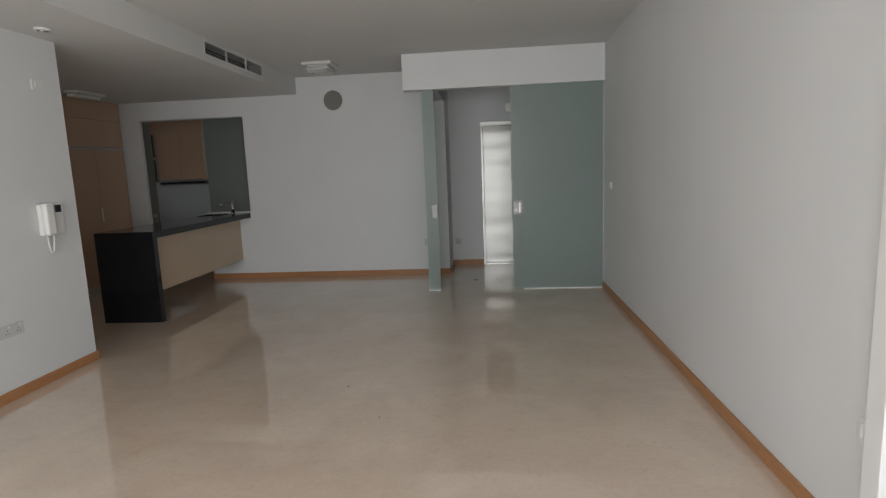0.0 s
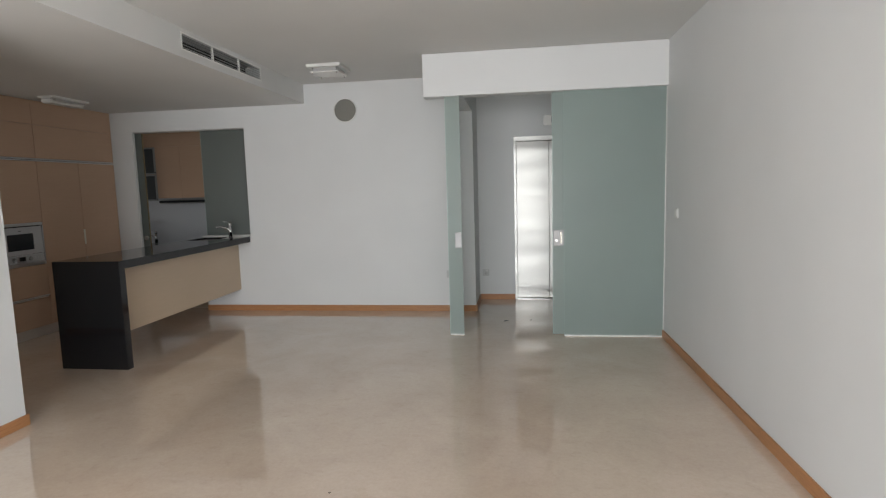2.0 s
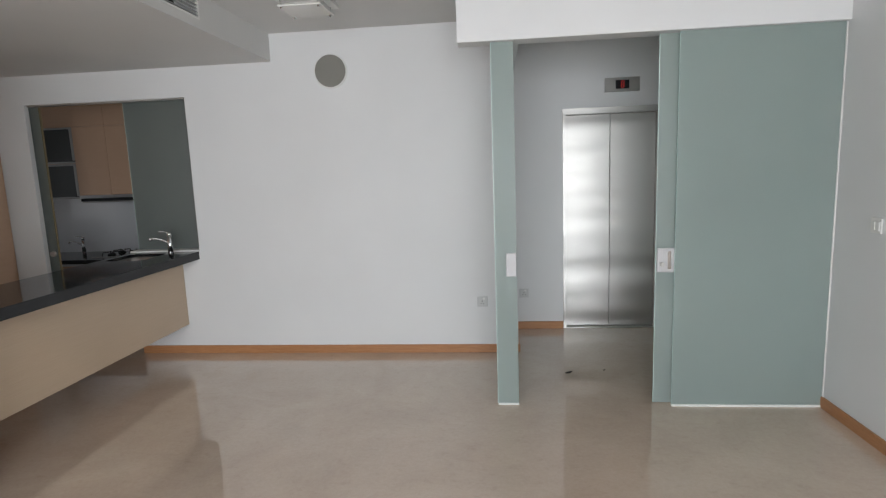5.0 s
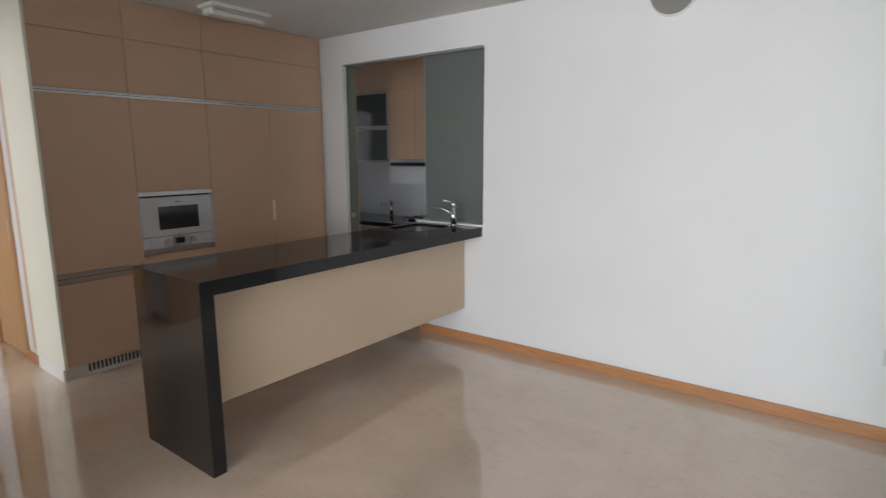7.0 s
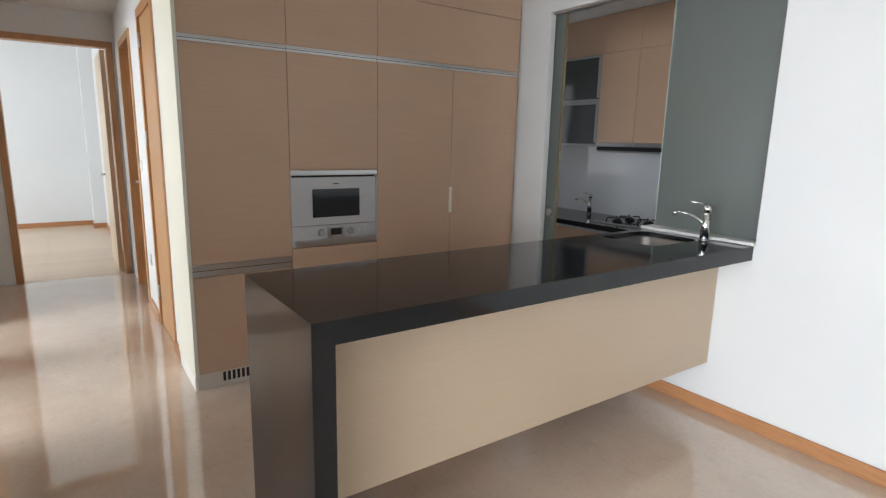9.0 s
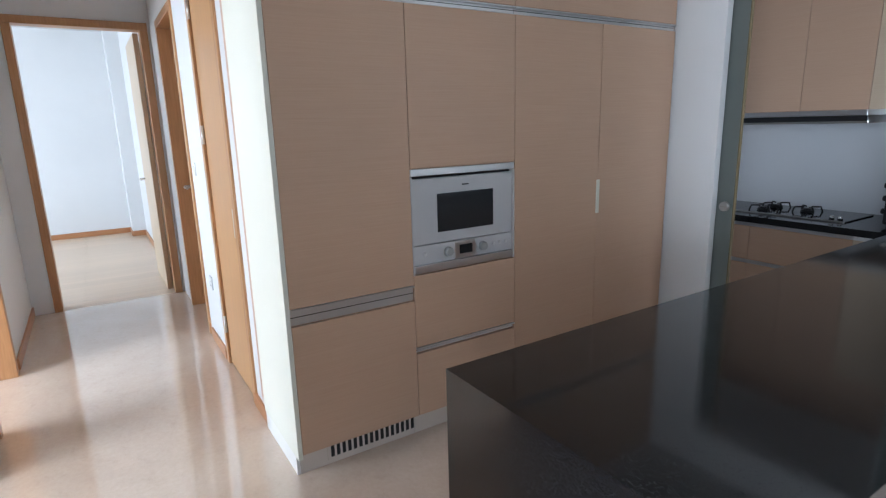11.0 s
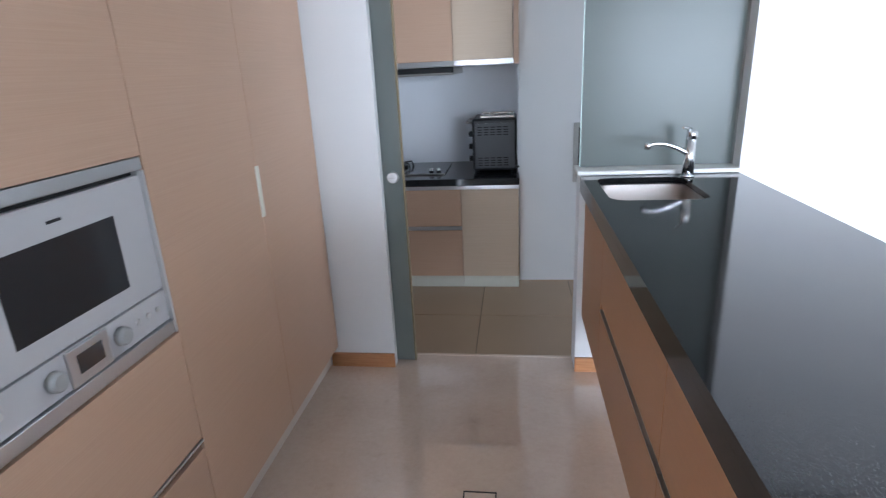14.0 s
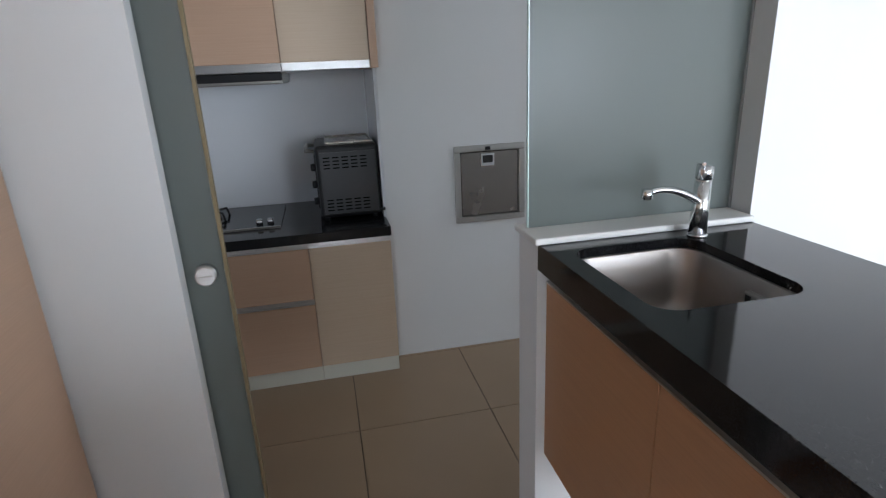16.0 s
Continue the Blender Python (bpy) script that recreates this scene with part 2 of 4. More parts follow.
def rod(a, b, r0, r1=None, seg=20, bm=None, bev=0.0):
    a, b = Vector(a), Vector(b)
    mine = bmesh.new()
    d = b - a
    m = Matrix.Translation((a + b) / 2) @ d.to_track_quat("Z", "Y").to_matrix().to_4x4()
    bmesh.ops.create_cone(mine, cap_ends=True, segments=seg, radius1=r0, radius2=r0 if r1 is None else r1, depth=d.length, matrix=m)
    if bev:
        rims = [e for e in mine.edges if len(e.link_faces) == 2 and any(len(f.verts) > 4 for f in e.link_faces)]
        bmesh.ops.bevel(mine, geom=rims, offset=bev, segments=2, affect="EDGES")
    for f in mine.faces:
        f.smooth = len(f.verts) == 4
    return add(bm, mine)


def tube(pts, r, seg=12, bm=None, flat=1.0):
    """A bent round bar through the points."""
    mine = bmesh.new()
    rings = []
    n = len(pts)
    rr = r if isinstance(r, (list, tuple)) else [r] * n
    for i, p in enumerate(pts):
        d = Vector(pts[min(i + 1, n - 1)]) - Vector(pts[max(i - 1, 0)])
        q = d.to_track_quat("Z", "Y").to_matrix()
        rings.append([mine.verts.new(Vector(p) + q @ Vector((rr[i] * math.cos(k * math.tau / seg), rr[i] * flat * math.sin(k * math.tau / seg), 0))) for k in range(seg)])
    for a, b in zip(rings, rings[1:]):
        for k in range(seg):
            mine.faces.new((a[k], a[(k + 1) % seg], b[(k + 1) % seg], b[k])).smooth = True
    mine.faces.new(rings[0][::-1])
    mine.faces.new(rings[-1])
    return add(bm, mine)


def structure(name, bm, material, label, category):
    return tagged(part(name, bm, material), label, category, kind="structure")


# ---- the setting ----
WX, EX, SY, NY = -1.89, 2.53, -1.75, 7.40      # living room: west, east, south, north faces
CZ, LZ = 2.65, 2.435                            # main and lowered ceilings
CY0, CY1, CX = 4.14, 5.22, -6.88               # corridor: south and north faces, end face
KF, KB = -0.08, 9.25                            # wet kitchen: floor, back face

bm = box(CX, EX, SY, NY + 0.13, -0.15, 0)
box(0.72, EX, NY + 0.13, 8.07, -0.15, 0, bm=bm)
structure("floor", bm, MARBLE, "polished beige marble floor with a glossy finish", "floor")

bm = box(EX, EX + 0.15, 1.9, 8.2, 0, CZ)
box(EX, EX + 0.15, SY - 0.15, -1.65, 0, CZ, bm=bm)
box(EX, EX + 0.15, -1.65, 1.9, 2.4, CZ, bm=bm)
structure("wall_east", bm, WHITE, "plain white painted living room wall", "wall")
bm = box(EX - 0.03, EX - 0.0005, 1.9, 1.985, 0, CZ - 0.001, 0.003)
structure("trim_east", bm, paint("white_gloss_trim", (0.8, 0.8, 0.8), 0.35), "white pilaster ending the wall beside the assumed side window", "trim")
bm = box(WX - 0.15, WX, SY, CY0, 0, LZ)
structure("wall_west", bm, WHITE, "white living room wall ending at the corridor", "wall")
bm = box(WX - 0.15, -1.6, SY - 0.15, SY, 0, CZ)
box(2.3, EX + 0.15, SY - 0.15, SY, 0, CZ, bm=bm)
box(-1.6, 2.3, SY - 0.15, SY, 2.4, CZ, bm=bm)
structure("wall_south", bm, WHITE, "white wall with a wide balcony window opening", "wall")
win = tagged(thing("window_1", (0.35, SY - 0.08, 0), "wide aluminium framed sliding balcony window", "window"), kind="structure")
for x in (-1.6, -0.33, 0.94, 2.25):
    part("window_frame", box(x, x + 0.05, SY - 0.1, SY - 0.05, 0.0, 2.4, 0.004), ALU, win)
part("window_sill", box(-1.55, 2.25, SY - 0.1, SY - 0.05, 0, 0.05), ALU, win)

# This east window is assumed, out of view, to carry the side fill lamp.
win = tagged(thing("assumed_side_window", (EX + 0.08, 0.1, 0), "assumed aluminium framed side window, out of view, round the fill lamp", "window"), kind="structure")
for y in (-1.65, -0.48, 0.69, 1.85):
    part("window_frame", box(EX + 0.05, EX + 0.1, y, y + 0.05, 0.0, 2.4, 0.004), ALU, win)
part("window_sill", box(EX + 0.05, EX + 0.1, -1.6, 1.85, 0, 0.05), ALU, win)

# north wall: pocket for the sliding leaf, opening to the wet kitchen, low wall under the fixed pane
OX0, OX1, OS, OZ = -3.43, -1.985, -2.595, 2.195
bm = box(-4.32, OX0, NY, NY + 0.045, 0, LZ)
box(-5.3, OX0, NY + 0.085, NY + 0.13, KF, LZ, bm=bm)
box(OX0, OX1, NY, NY + 0.13, OZ, LZ, bm=bm)
box(OS, OX1, NY, NY + 0.13, KF, 0.905, bm=bm)
box(OX1, 0.72, NY, NY + 0.13, KF, CZ, bm=bm)
box(-1.22, 0.72, NY + 0.0002, NY + 0.12, LZ - 0.1, CZ, bm=bm)
structure("wall_north", bm, WHITE, "white painted wall with the wet kitchen opening", "wall")
IZ_LEDGE = 0.9065
bm = box(OS - 0.014, OX1 - 0.001, NY - 0.022, NY + 0.135, IZ_LEDGE, 0.924, 0.005)
structure("window_ledge", bm, PLASTIC, "narrow white ledge under the fixed glass pane", "ledge")

bm = box(0.60, 0.72, NY + 0.13, 8.2, 0, 2.62)
box(0.72, 1.165, 8.07, 8.2, 0, 2.62, bm=bm)
box(2.02, EX, 8.07, 8.2, 0, 2.62, bm=bm)
box(1.165, 2.02, 8.07, 8.2, 2.02, 2.62, bm=bm)
structure("wall_lobby", bm, WHITE, "white wall round the lift doors", "wall")
structure("ceiling", box(-1.22, EX + 0.15, SY - 0.15, NY + 0.13, CZ, CZ + 0.15), CEIL, "plain white main ceiling", "ceiling")
structure("ceiling_lobby", box(0.546, EX, 6.48, 8.2, 2.60, CZ - 0.002), CEIL, "white lowered ceiling of the lift lobby", "ceiling")
structure("beam_return", box(0.545, 0.72, 6.475, NY - 0.001, 2.264, 2.598), WHITE, "white bulkhead return above the glass return panel", "beam")
structure("beam", box(0.355, EX, 6.33, 6.47, 2.262, CZ - 0.002, 0.004), WHITE, "white beam over the glass sliding door", "beam")

# lowered ceiling with the grille slot in its face
VY0, VY1, VZ0, VZ1 = 5.07, 6.34, 2.488, 2.622
bm = box(CX, -1.40, SY, 9.25, LZ, CZ + 0.15)
box(-1.40, -1.22, SY, VY0, LZ, CZ + 0.15, bm=bm)
box(-1.40, -1.22, VY1, NY, LZ, CZ + 0.15, bm=bm)
box(-1.40, -1.22, VY0, VY1, LZ, VZ0, bm=bm)
box(-1.40, -1.22, VY0, VY1, VZ1, CZ + 0.15, bm=bm)
box(-1.40, 0.6, NY + 0.13, 9.25, LZ, CZ, bm=bm)
structure("ceiling_lowered", bm, CEIL, "white lowered ceiling over kitchen and corridor", "ceiling")

# corridor
S1, S2 = (-5.64, -4.80), (-4.46, -3.58)
bm = box(S2[1], WX - 0.15, CY0 - 0.15, CY0, 0, LZ)
box(S1[1], S2[0], CY0 - 0.15, CY0, 0, LZ, bm=bm)
box(CX, S1[0], CY0 - 0.15, CY0, 0, LZ, bm=bm)
for a, b in (S1, S2):
    box(a, b, CY0 - 0.15, CY0, 2.16, LZ, bm=bm)
structure("wall_corridor_south", bm, WHITE, "white corridor wall with two doorways", "wall")
D1, D2 = (-5.10, -4.42), (-6.45, -5.64)
bm = box(D1[1], -4.19, CY1, CY1 + 0.13, 0, LZ)
box(D2[1], D1[0], CY1, CY1 + 0.13, 0, LZ, bm=bm)
box(CX, D2[0], CY1, CY1 + 0.13, 0, LZ, bm=bm)
box(D1[0], D1[1], CY1, CY1 + 0.13, 2.18, LZ, bm=bm)
box(D2[0], D2[1], CY1, CY1 + 0.13, 2.15, LZ, bm=bm)
structure("wall_corridor_north", bm, WHITE, "white corridor wall beside the kitchen units", "wall")
E0, E1, EZ = 4.28, 5.20, 2.195
bm = box(CX - 0.12, CX, 1.5, E0, 0, LZ + 0.2)
box(CX - 0.12, CX, E1, 5.6, 0, LZ + 0.2, bm=bm)
box(CX - 0.12, CX, E0, E1, EZ, LZ + 0.2, bm=bm)
structure("wall_corridor_end", bm, WHITE, "white end wall with the bedroom doorway", "wall")
structure("wall_cabinet_back", box(-4.45, -4.32, CY1 + 0.13, NY + 0.13, 0, LZ), WHITE, "white wall behind the tall kitchen units", "wall")

# study behind the corridor's south doorways
bm = box(-6.60, -6.0, 1.15, 1.3, 0, 2.6)
box(-2.6, WX - 0.15, 1.15, 1.3, 0, 2.6, bm=bm)
box(-6.0, -2.6, 1.15, 1.3, 0, 0.5, bm=bm)
box(-6.0, -2.6, 1.15, 1.3, 2.3, 2.6, bm=bm)
structure("wall_study", bm, WHITE, "white study wall with a wide window opening", "wall")

# bedroom at the corridor's end
bm = box(-10.7, -10.54, 1.5, 5.6, 0, 2.65)
box(-10.54, -10.16, 5.04, 5.6, 0, 2.65, bm=bm)
box(-10.16, CX - 0.12, 5.20, 5.6, 0, 2.65, bm=bm)
structure("wall_bedroom", bm, WHITE, "plain white bedroom walls", "wall")
bm = box(-10.7, -10.0, 1.35, 1.5, 0, 2.65)
box(-7.4, CX - 0.12, 1.35, 1.5, 0, 2.65, bm=bm)
box(-10.0, -7.4, 1.35, 1.5, 0, 0.6, bm=bm)
box(-10.0, -7.4, 1.35, 1.5, 2.3, 2.65, bm=bm)
structure("wall_bedroom_window", bm, WHITE, "white bedroom wall with a wide window opening", "wall")
structure("ceiling_bedroom", box(-10.7, CX - 0.12, 1.35, 5.6, 2.65, 2.8), CEIL, "plain white bedroom ceiling", "ceiling")
bedroom_floor = structure("floor_bedroom", box(-10.7, CX, 1.35, 5.6, -0.15, -0.012), GROUT, "pale oak strip floor of the bedroom", "floor")

# wet kitchen
bm = box(-5.3, -2.83, KB, KB + 0.12, KF, LZ)
box(-2.83, -0.55, 8.73, KB + 0.12, KF, LZ, bm=bm)
# End-wall openings, out of view, are added where the two fill lamps sit.
for a, b in ((NY, 7.64), (8.46, KB + 0.12)):
    box(-5.42, -5.3, a, b, KF, LZ, bm=bm)
box(-5.42, -5.3, 7.64, 8.46, KF, 0.98, bm=bm)
box(-5.42, -5.3, 7.64, 8.46, 2.02, LZ, bm=bm)
box(-0.6, -0.48, NY + 0.13, 7.6, KF, LZ, bm=bm)
box(-0.6, -0.48, 8.66, 8.73, KF, LZ, bm=bm)
box(-0.6, -0.48, 7.6, 8.66, KF, 0.9, bm=bm)
box(-0.6, -0.48, 7.6, 8.66, 2.0, LZ, bm=bm)
structure("wall_wet_kitchen", bm, WHITE, "white painted wet kitchen walls", "wall")
kitchen_floor = structure("floor_wet_kitchen", box(-5.3, -0.48, NY + 0.13, KB, KF - 0.1, KF - 0.004), GROUT, "large brown floor tiles with thin dark joints", "floor")


def baseboard(x0, x1, y0, y1, h=0.070):
    structure("baseboard", box(x0, x1, y0, y1, 0, h, 0.003), SKIRT, "orange-brown wooden skirting board", "baseboard")


baseboard(EX - 0.014, EX, 1.986, 8.07)
baseboard(WX, WX + 0.014, SY, CY0 + 0.014)
baseboard(OX1 - 0.32, 0.72, NY - 0.014, NY)
baseboard(-3.74, OX0, NY - 0.014, NY)
baseboard(OS, OX1 - 0.32, NY - 0.014, NY)
baseboard(0.72, 0.734, NY, 8.056)
baseboard(0.734, 1.165, 8.056, 8.07)
baseboard(-4.44, -4.19, CY1 - 0.014, CY1)
baseboard(D2[1] + 0.07, D1[0] - 0.02, CY1 - 0.014, CY1)
baseboard(S2[1] + 0.07, WX, CY0, CY0 + 0.014)
baseboard(S1[1] + 0.065, S2[0] - 0.065, CY0, CY0 + 0.014)
baseboard(CX, S1[0] - 0.065, CY0, CY0 + 0.014)
baseboard(-10.54, -10.526, 1.5, 5.04)
baseboard(-10.526, -10.16, 5.026, 5.04)
baseboard(-10.16, -10.146, 5.04, 5.20)
baseboard(-10.146, CX - 0.12, 5.186, 5.20)


# ---- doors ----
def door_casing(name, x0, x1, y, depth, side, z, leaf_mat, label, handle=True, leaf_at=0.06, is_open=False):
    """A doorway along x in a wall whose corridor face is y; side is +1 when the wall lies towards +y."""
    d = tagged(thing(name, ((x0 + x1) / 2, y, 0), label, "door"), kind="structure")
    f0, f1 = sorted((y - side * 0.012, y + side * (depth - 0.002)))
    w = 0.055
    part("frame", box(x0, x0 + w, f0, f1, 0, z - w, 0.003), FRAMEW, d)
    part("frame", box(x1 - w, x1, f0, f1, 0, z - w, 0.003), FRAMEW, d)
    part("frame", box(x0, x1, f0, f1, z - w, z, 0.003), FRAMEW, d)
    if is_open:
        yo = y + side * (depth + 0.005)
        a, b = sorted((yo, yo + side * (x1 - x0 - 2 * w)))
        part("leaf", box(x0 + 0.008, x0 + 0.048, a, b, 0.008, z - w - 0.003, 0.002), leaf_mat, d)
        return d
    l0, l1 = sorted((y + side * leaf_at, y + side * (leaf_at + 0.04)))
    leaf = part("leaf", box(x0 + w + 0.003, x1 - w - 0.003, l0, l1, 0.008, z - w - 0.003, 0.002), leaf_mat, d)
    if handle:
        hx, hy = x0 + w + 0.06, l0 if side > 0 else l1
        bm = rod((hx, hy, 0.95), (hx, hy - side * 0.05, 0.95), 0.012)
        tube([(hx, hy - side * 0.05, 0.95), (hx + 0.05, hy - side * 0.055, 0.95), (hx + 0.12, hy - side * 0.05, 0.95)], 0.009, bm=bm)
        part("handle", bm, ALU, leaf, "satin metal lever handle")
    return d


door_casing("door_1", S1[0], S1[1], CY0, 0.15, -1, 2.15, DOORW, "open honey wooden study door in its frame", is_open=True)
door_casing("door_2", S2[0], S2[1], CY0, 0.15, -1, 2.15, DOORW, "open honey wooden door beside the living room", is_open=True)
door_casing("door_3", D2[0], D2[1], CY1, 0.13, 1, 2.145, FRAMEW, "closed brown wooden door in a deep frame", leaf_at=0.085)
store = door_casing("door_4", D1[0], D1[1], CY1, 0.13, 1, 2.18, DOORW, "closed flush honey wooden store door", handle=False, leaf_at=0.003)
for z in (0.25, 1.34, 1.98):
    part("hinge", rod((D1[0] + 0.057, CY1 - 0.008, z - 0.05), (D1[0] + 0.057, CY1 - 0.008, z + 0.05), 0.008), ALU, store)
part("flush_pull", box(D1[1] - 0.12, D1[1] - 0.095, CY1 - 0.003, CY1 + 0.004, 0.85, 0.99, 0.002), ALU, store)

d = tagged(thing("door_5", (CX, (E0 + E1) / 2, 0), "open bedroom doorway with an orange wooden frame", "door"), kind="structure")
for a, b in ((E0, E0 + 0.055), (E1 - 0.055, E1)):
    part("frame", box(CX - 0.118, CX + 0.015, a, b, 0, EZ - 0.055, 0.003), FRAMEW, d)
part("frame", box(CX - 0.118, CX + 0.015, E0, E1, EZ - 0.055, EZ, 0.003), FRAMEW, d)
leaf = part("leaf", box(CX - 0.95, CX - 0.12, 5.10, 5.14, 0.01, EZ - 0.06, 0.003), timber("pale_wood_leaf", (0.56, 0.44, 0.30), (0.66, 0.54, 0.39), (25, 25, 1.5), 3, 0.4), d, "pale wooden leaf opened into the bedroom")
bm = rod((CX - 0.88, 5.10, 0.93), (CX - 0.88, 5.06, 0.93), 0.011)
tube([(CX - 0.88, 5.06, 0.93), (CX - 0.82, 5.055, 0.93), (CX - 0.76, 5.06, 0.93)], 0.009, bm=bm)
part("handle", bm, ALU, leaf, "satin metal lever handle")

# ---- glass sliding screen before the lift ----
GY = 6.365
fix = thing("frosted_glass_screen", (2.08, GY, 0), "fixed frosted green glass panel beside the sliding door", "glass panel")
part("pane", box(1.635, EX - 0.0085, GY, GY + 0.012, 0.012, 2.262, 0.001), TEAL, fix)
part("bottom_channel", box(1.635, EX - 0.0085, GY - 0.006, GY + 0.018, 0, 0.014, 0.002), PLASTIC, fix, "white bottom channel")
part("side_channel", box(EX - 0.008, EX - 0.001, GY - 0.006, GY + 0.018, 0, 2.26, 0.002), PLASTIC, fix)
part("edge", box(1.6345, 1.637, GY + 0.0005, GY + 0.0115, 0.016, 2.26), EDGEG, fix)
sl = thing("glass_sliding_door", (1.96, GY + 0.05, 0), "frosted green glass sliding door, pushed open", "glass door")
part("pane", box(1.535, 2.46, GY + 0.04, GY + 0.052, 0.008, 2.262, 0.001), TEAL, sl)
part("edge", box(1.532, 1.536, GY + 0.041, GY + 0.051, 0.008, 2.26), EDGEG, sl)
lock = part("lock_plate", box(1.538, 1.64, GY + 0.026, GY + 0.042, 0.855, 1.005, 0.004), SILVER, sl, "satin steel lock plate with a slot pull")
part("slot_pull", box(1.60, 1.62, GY + 0.022, GY + 0.027, 0.875, 0.985, 0.002), CHUTE, lock)
part("thumb_turn", rod((1.567, GY + 0.027, 0.905), (1.567, GY + 0.012, 0.905), 0.014, bev=0.002), STEEL, lock)
st = thing("glass_leaf", (0.62, GY + 0.04, 0), "narrow frosted green glass leaf of the sliding screen", "glass door")
part("pane", box(0.552, 0.684, GY + 0.005, GY + 0.017, 0.01, 2.262, 0.001), TEAL, st)
part("edge", box(0.549, 0.5525, GY + 0.005, GY + 0.017, 0.01, 2.26), EDGEG, st)
part("shoe", box(0.552, 0.684, GY, GY + 0.022, 0, 0.012, 0.002), PLASTIC, st, "white bottom shoe")
part("pull_plate", box(0.618, 0.682, GY - 0.008, GY + 0.006, 0.85, 1.0, 0.004), SILVER, st, "satin steel strike plate")

ret = thing("glass_return_panel", (0.55, 6.9, 0), "frosted green glass return panel running to the wall", "glass panel")
part("pane", box(0.551, 0.563, GY + 0.03, NY - 0.003, 0.01, 2.262, 0.001), TEAL, ret)
part("bottom_channel", box(0.546, 0.568, GY + 0.03, NY - 0.015, 0, 0.012, 0.002), PLASTIC, ret)

# ---- lift ----
lift = thing("lift", (1.59, 8.1, 0), "closed brushed steel lift doors with a steel frame", "lift")
part("frame", box(1.165, 1.195, 8.065, 8.15, 0, 1.965, 0.002), LIFT, lift)
part("frame", box(1.99, 2.02, 8.065, 8.15, 0, 1.965, 0.002), LIFT, lift)
part("frame", box(1.165, 2.02, 8.065, 8.15, 1.965, 2.02, 0.002), LIFT, lift)
part("door", box(1.196, 1.5905, 8.125, 8.15, 0.01, 1.964, 0.003), LIFT, lift)
part("door", box(1.5935, 1.989, 8.125, 8.15, 0.01, 1.964, 0.003), LIFT, lift)
part("sill", box(1.165, 2.02, 8.072, 8.16, 0, 0.009), STEEL, lift)
part("shaft_backing", box(1.165, 2.02, 8.155, 8.19, 0, 2.02), DARK, lift)
disp = thing("lift_display", (1.68, 8.07, 2.2), "brushed steel lift floor display with red digit", "display")
part("plate", box(1.53, 1.83, 8.052, 8.07, 2.143, 2.265, 0.003), STEEL, disp)
scr = part("screen", box(1.622, 1.738, 8.049, 8.053, 2.168, 2.242, 0.001), SCREEN, disp, "black display window")
bm = box(1.668, 1.692, 8.046, 8.0485, 2.229, 2.234)
for z in (2.202, 2.178):
    box(1.668, 1.692, 8.046, 8.0485, z, z + 0.005, bm=bm)
for x in (1.666, 1.689):
    for z in (2.185, 2.209):
        box(x, x + 0.005, 8.046, 8.0485, z, z + 0.016, bm=bm)
part("digit", bm, RED, scr, "red segmented digit")


# ---- wall fittings, built facing -y at the origin ----
def socket(m, label, w=0.085, h=0.085, holes=3, rocker=1, group="wall sockets"):
    s = thing("wall_socket", label=label, category="socket", group=group)
    part("plate", box(-w / 2, w / 2, -0.009, 0, -h / 2, h / 2, 0.003), SOCK, s)
    n = max(1, round(w / 0.085))
    for i in range(n):
        cx = (i - (n - 1) / 2) * 0.085
        for hx, hz in ((0, 0.004), (-0.011, -0.016), (0.011, -0.016))[:holes]:
            part("hole", box(cx + hx - 0.003, cx + hx + 0.003, -0.0095, -0.0085, hz - 0.004, hz + 0.004), DARK, s)
        part("rocker", box(cx + 0.005, cx + 0.021, -0.013, -0.008, 0.018, 0.034, 0.001), PLASTIC, s)
    s.matrix_basis = m
    return s


def switch(m, label, w=0.08, h=0.08, n=2):
    s = thing("light_switch", label=label, category="switch", group="light switches")
    part("plate", box(-w / 2, w / 2, -0.01, 0, -h / 2, h / 2, 0.003), PLASTIC, s)
    for i in range(n):
        cx = (i - (n - 1) / 2) * w / (n + 0.3)
        part("rocker", box(cx - w / (2 * n + 2), cx + w / (2 * n + 2), -0.015, -0.009, -h * 0.28, h * 0.28, 0.002), PLASTIC, s)
    s.matrix_basis = m
    return s


socket(pose(0.43, NY, 0.435), "white wall socket near the glass screen")
socket(pose(0.80, 8.07, 0.345), "white wall socket beside the lift")
socket(pose(WX, 3.38, 0.46, 0, 0, 90), "long white multi-gang wall socket under the intercom", w=0.26)
switch(pose(EX, 6.0, 1.16, 0, 0, -90), "white rocker switch beside the glass panel")
switch(pose(EX, 2.03, 0.475, 0, 0, -90), "narrow white plate beside the white pilaster", w=0.03, h=0.085, n=1)
switch(pose(WX, 3.92, 2.10, 0, 0, 90), "square white plate high above the intercom", w=0.1, h=0.07, n=1)
switch(pose(-5.5, CY1, 1.13), "white light switch between corridor doors", w=0.06)
socket(pose(-5.4, CY1, 0.42), "white wall socket between corridor doors", w=0.07)

ic = thing("intercom", label="white wall intercom with handset and hanging coiled cord", category="intercom")
part("base", box(-0.105, 0.105, -0.035, 0, -0.115, 0.115, 0.012), PLASTIC, ic)
hs = part("handset", box(-0.10, -0.02, -0.075, -0.032, -0.112, 0.118, 0.014), PLASTIC, ic, "white handset")
part("screen", box(0.025, 0.082, -0.038, -0.034, 0.045, 0.098, 0.002), SCREEN, ic, "small black screen")
pts = [(-0.07 + a / 14 * 0.06, -0.03, -0.112 - 0.13 * math.sin(a / 14 * math.pi) ** 0.6) for a in range(15)]
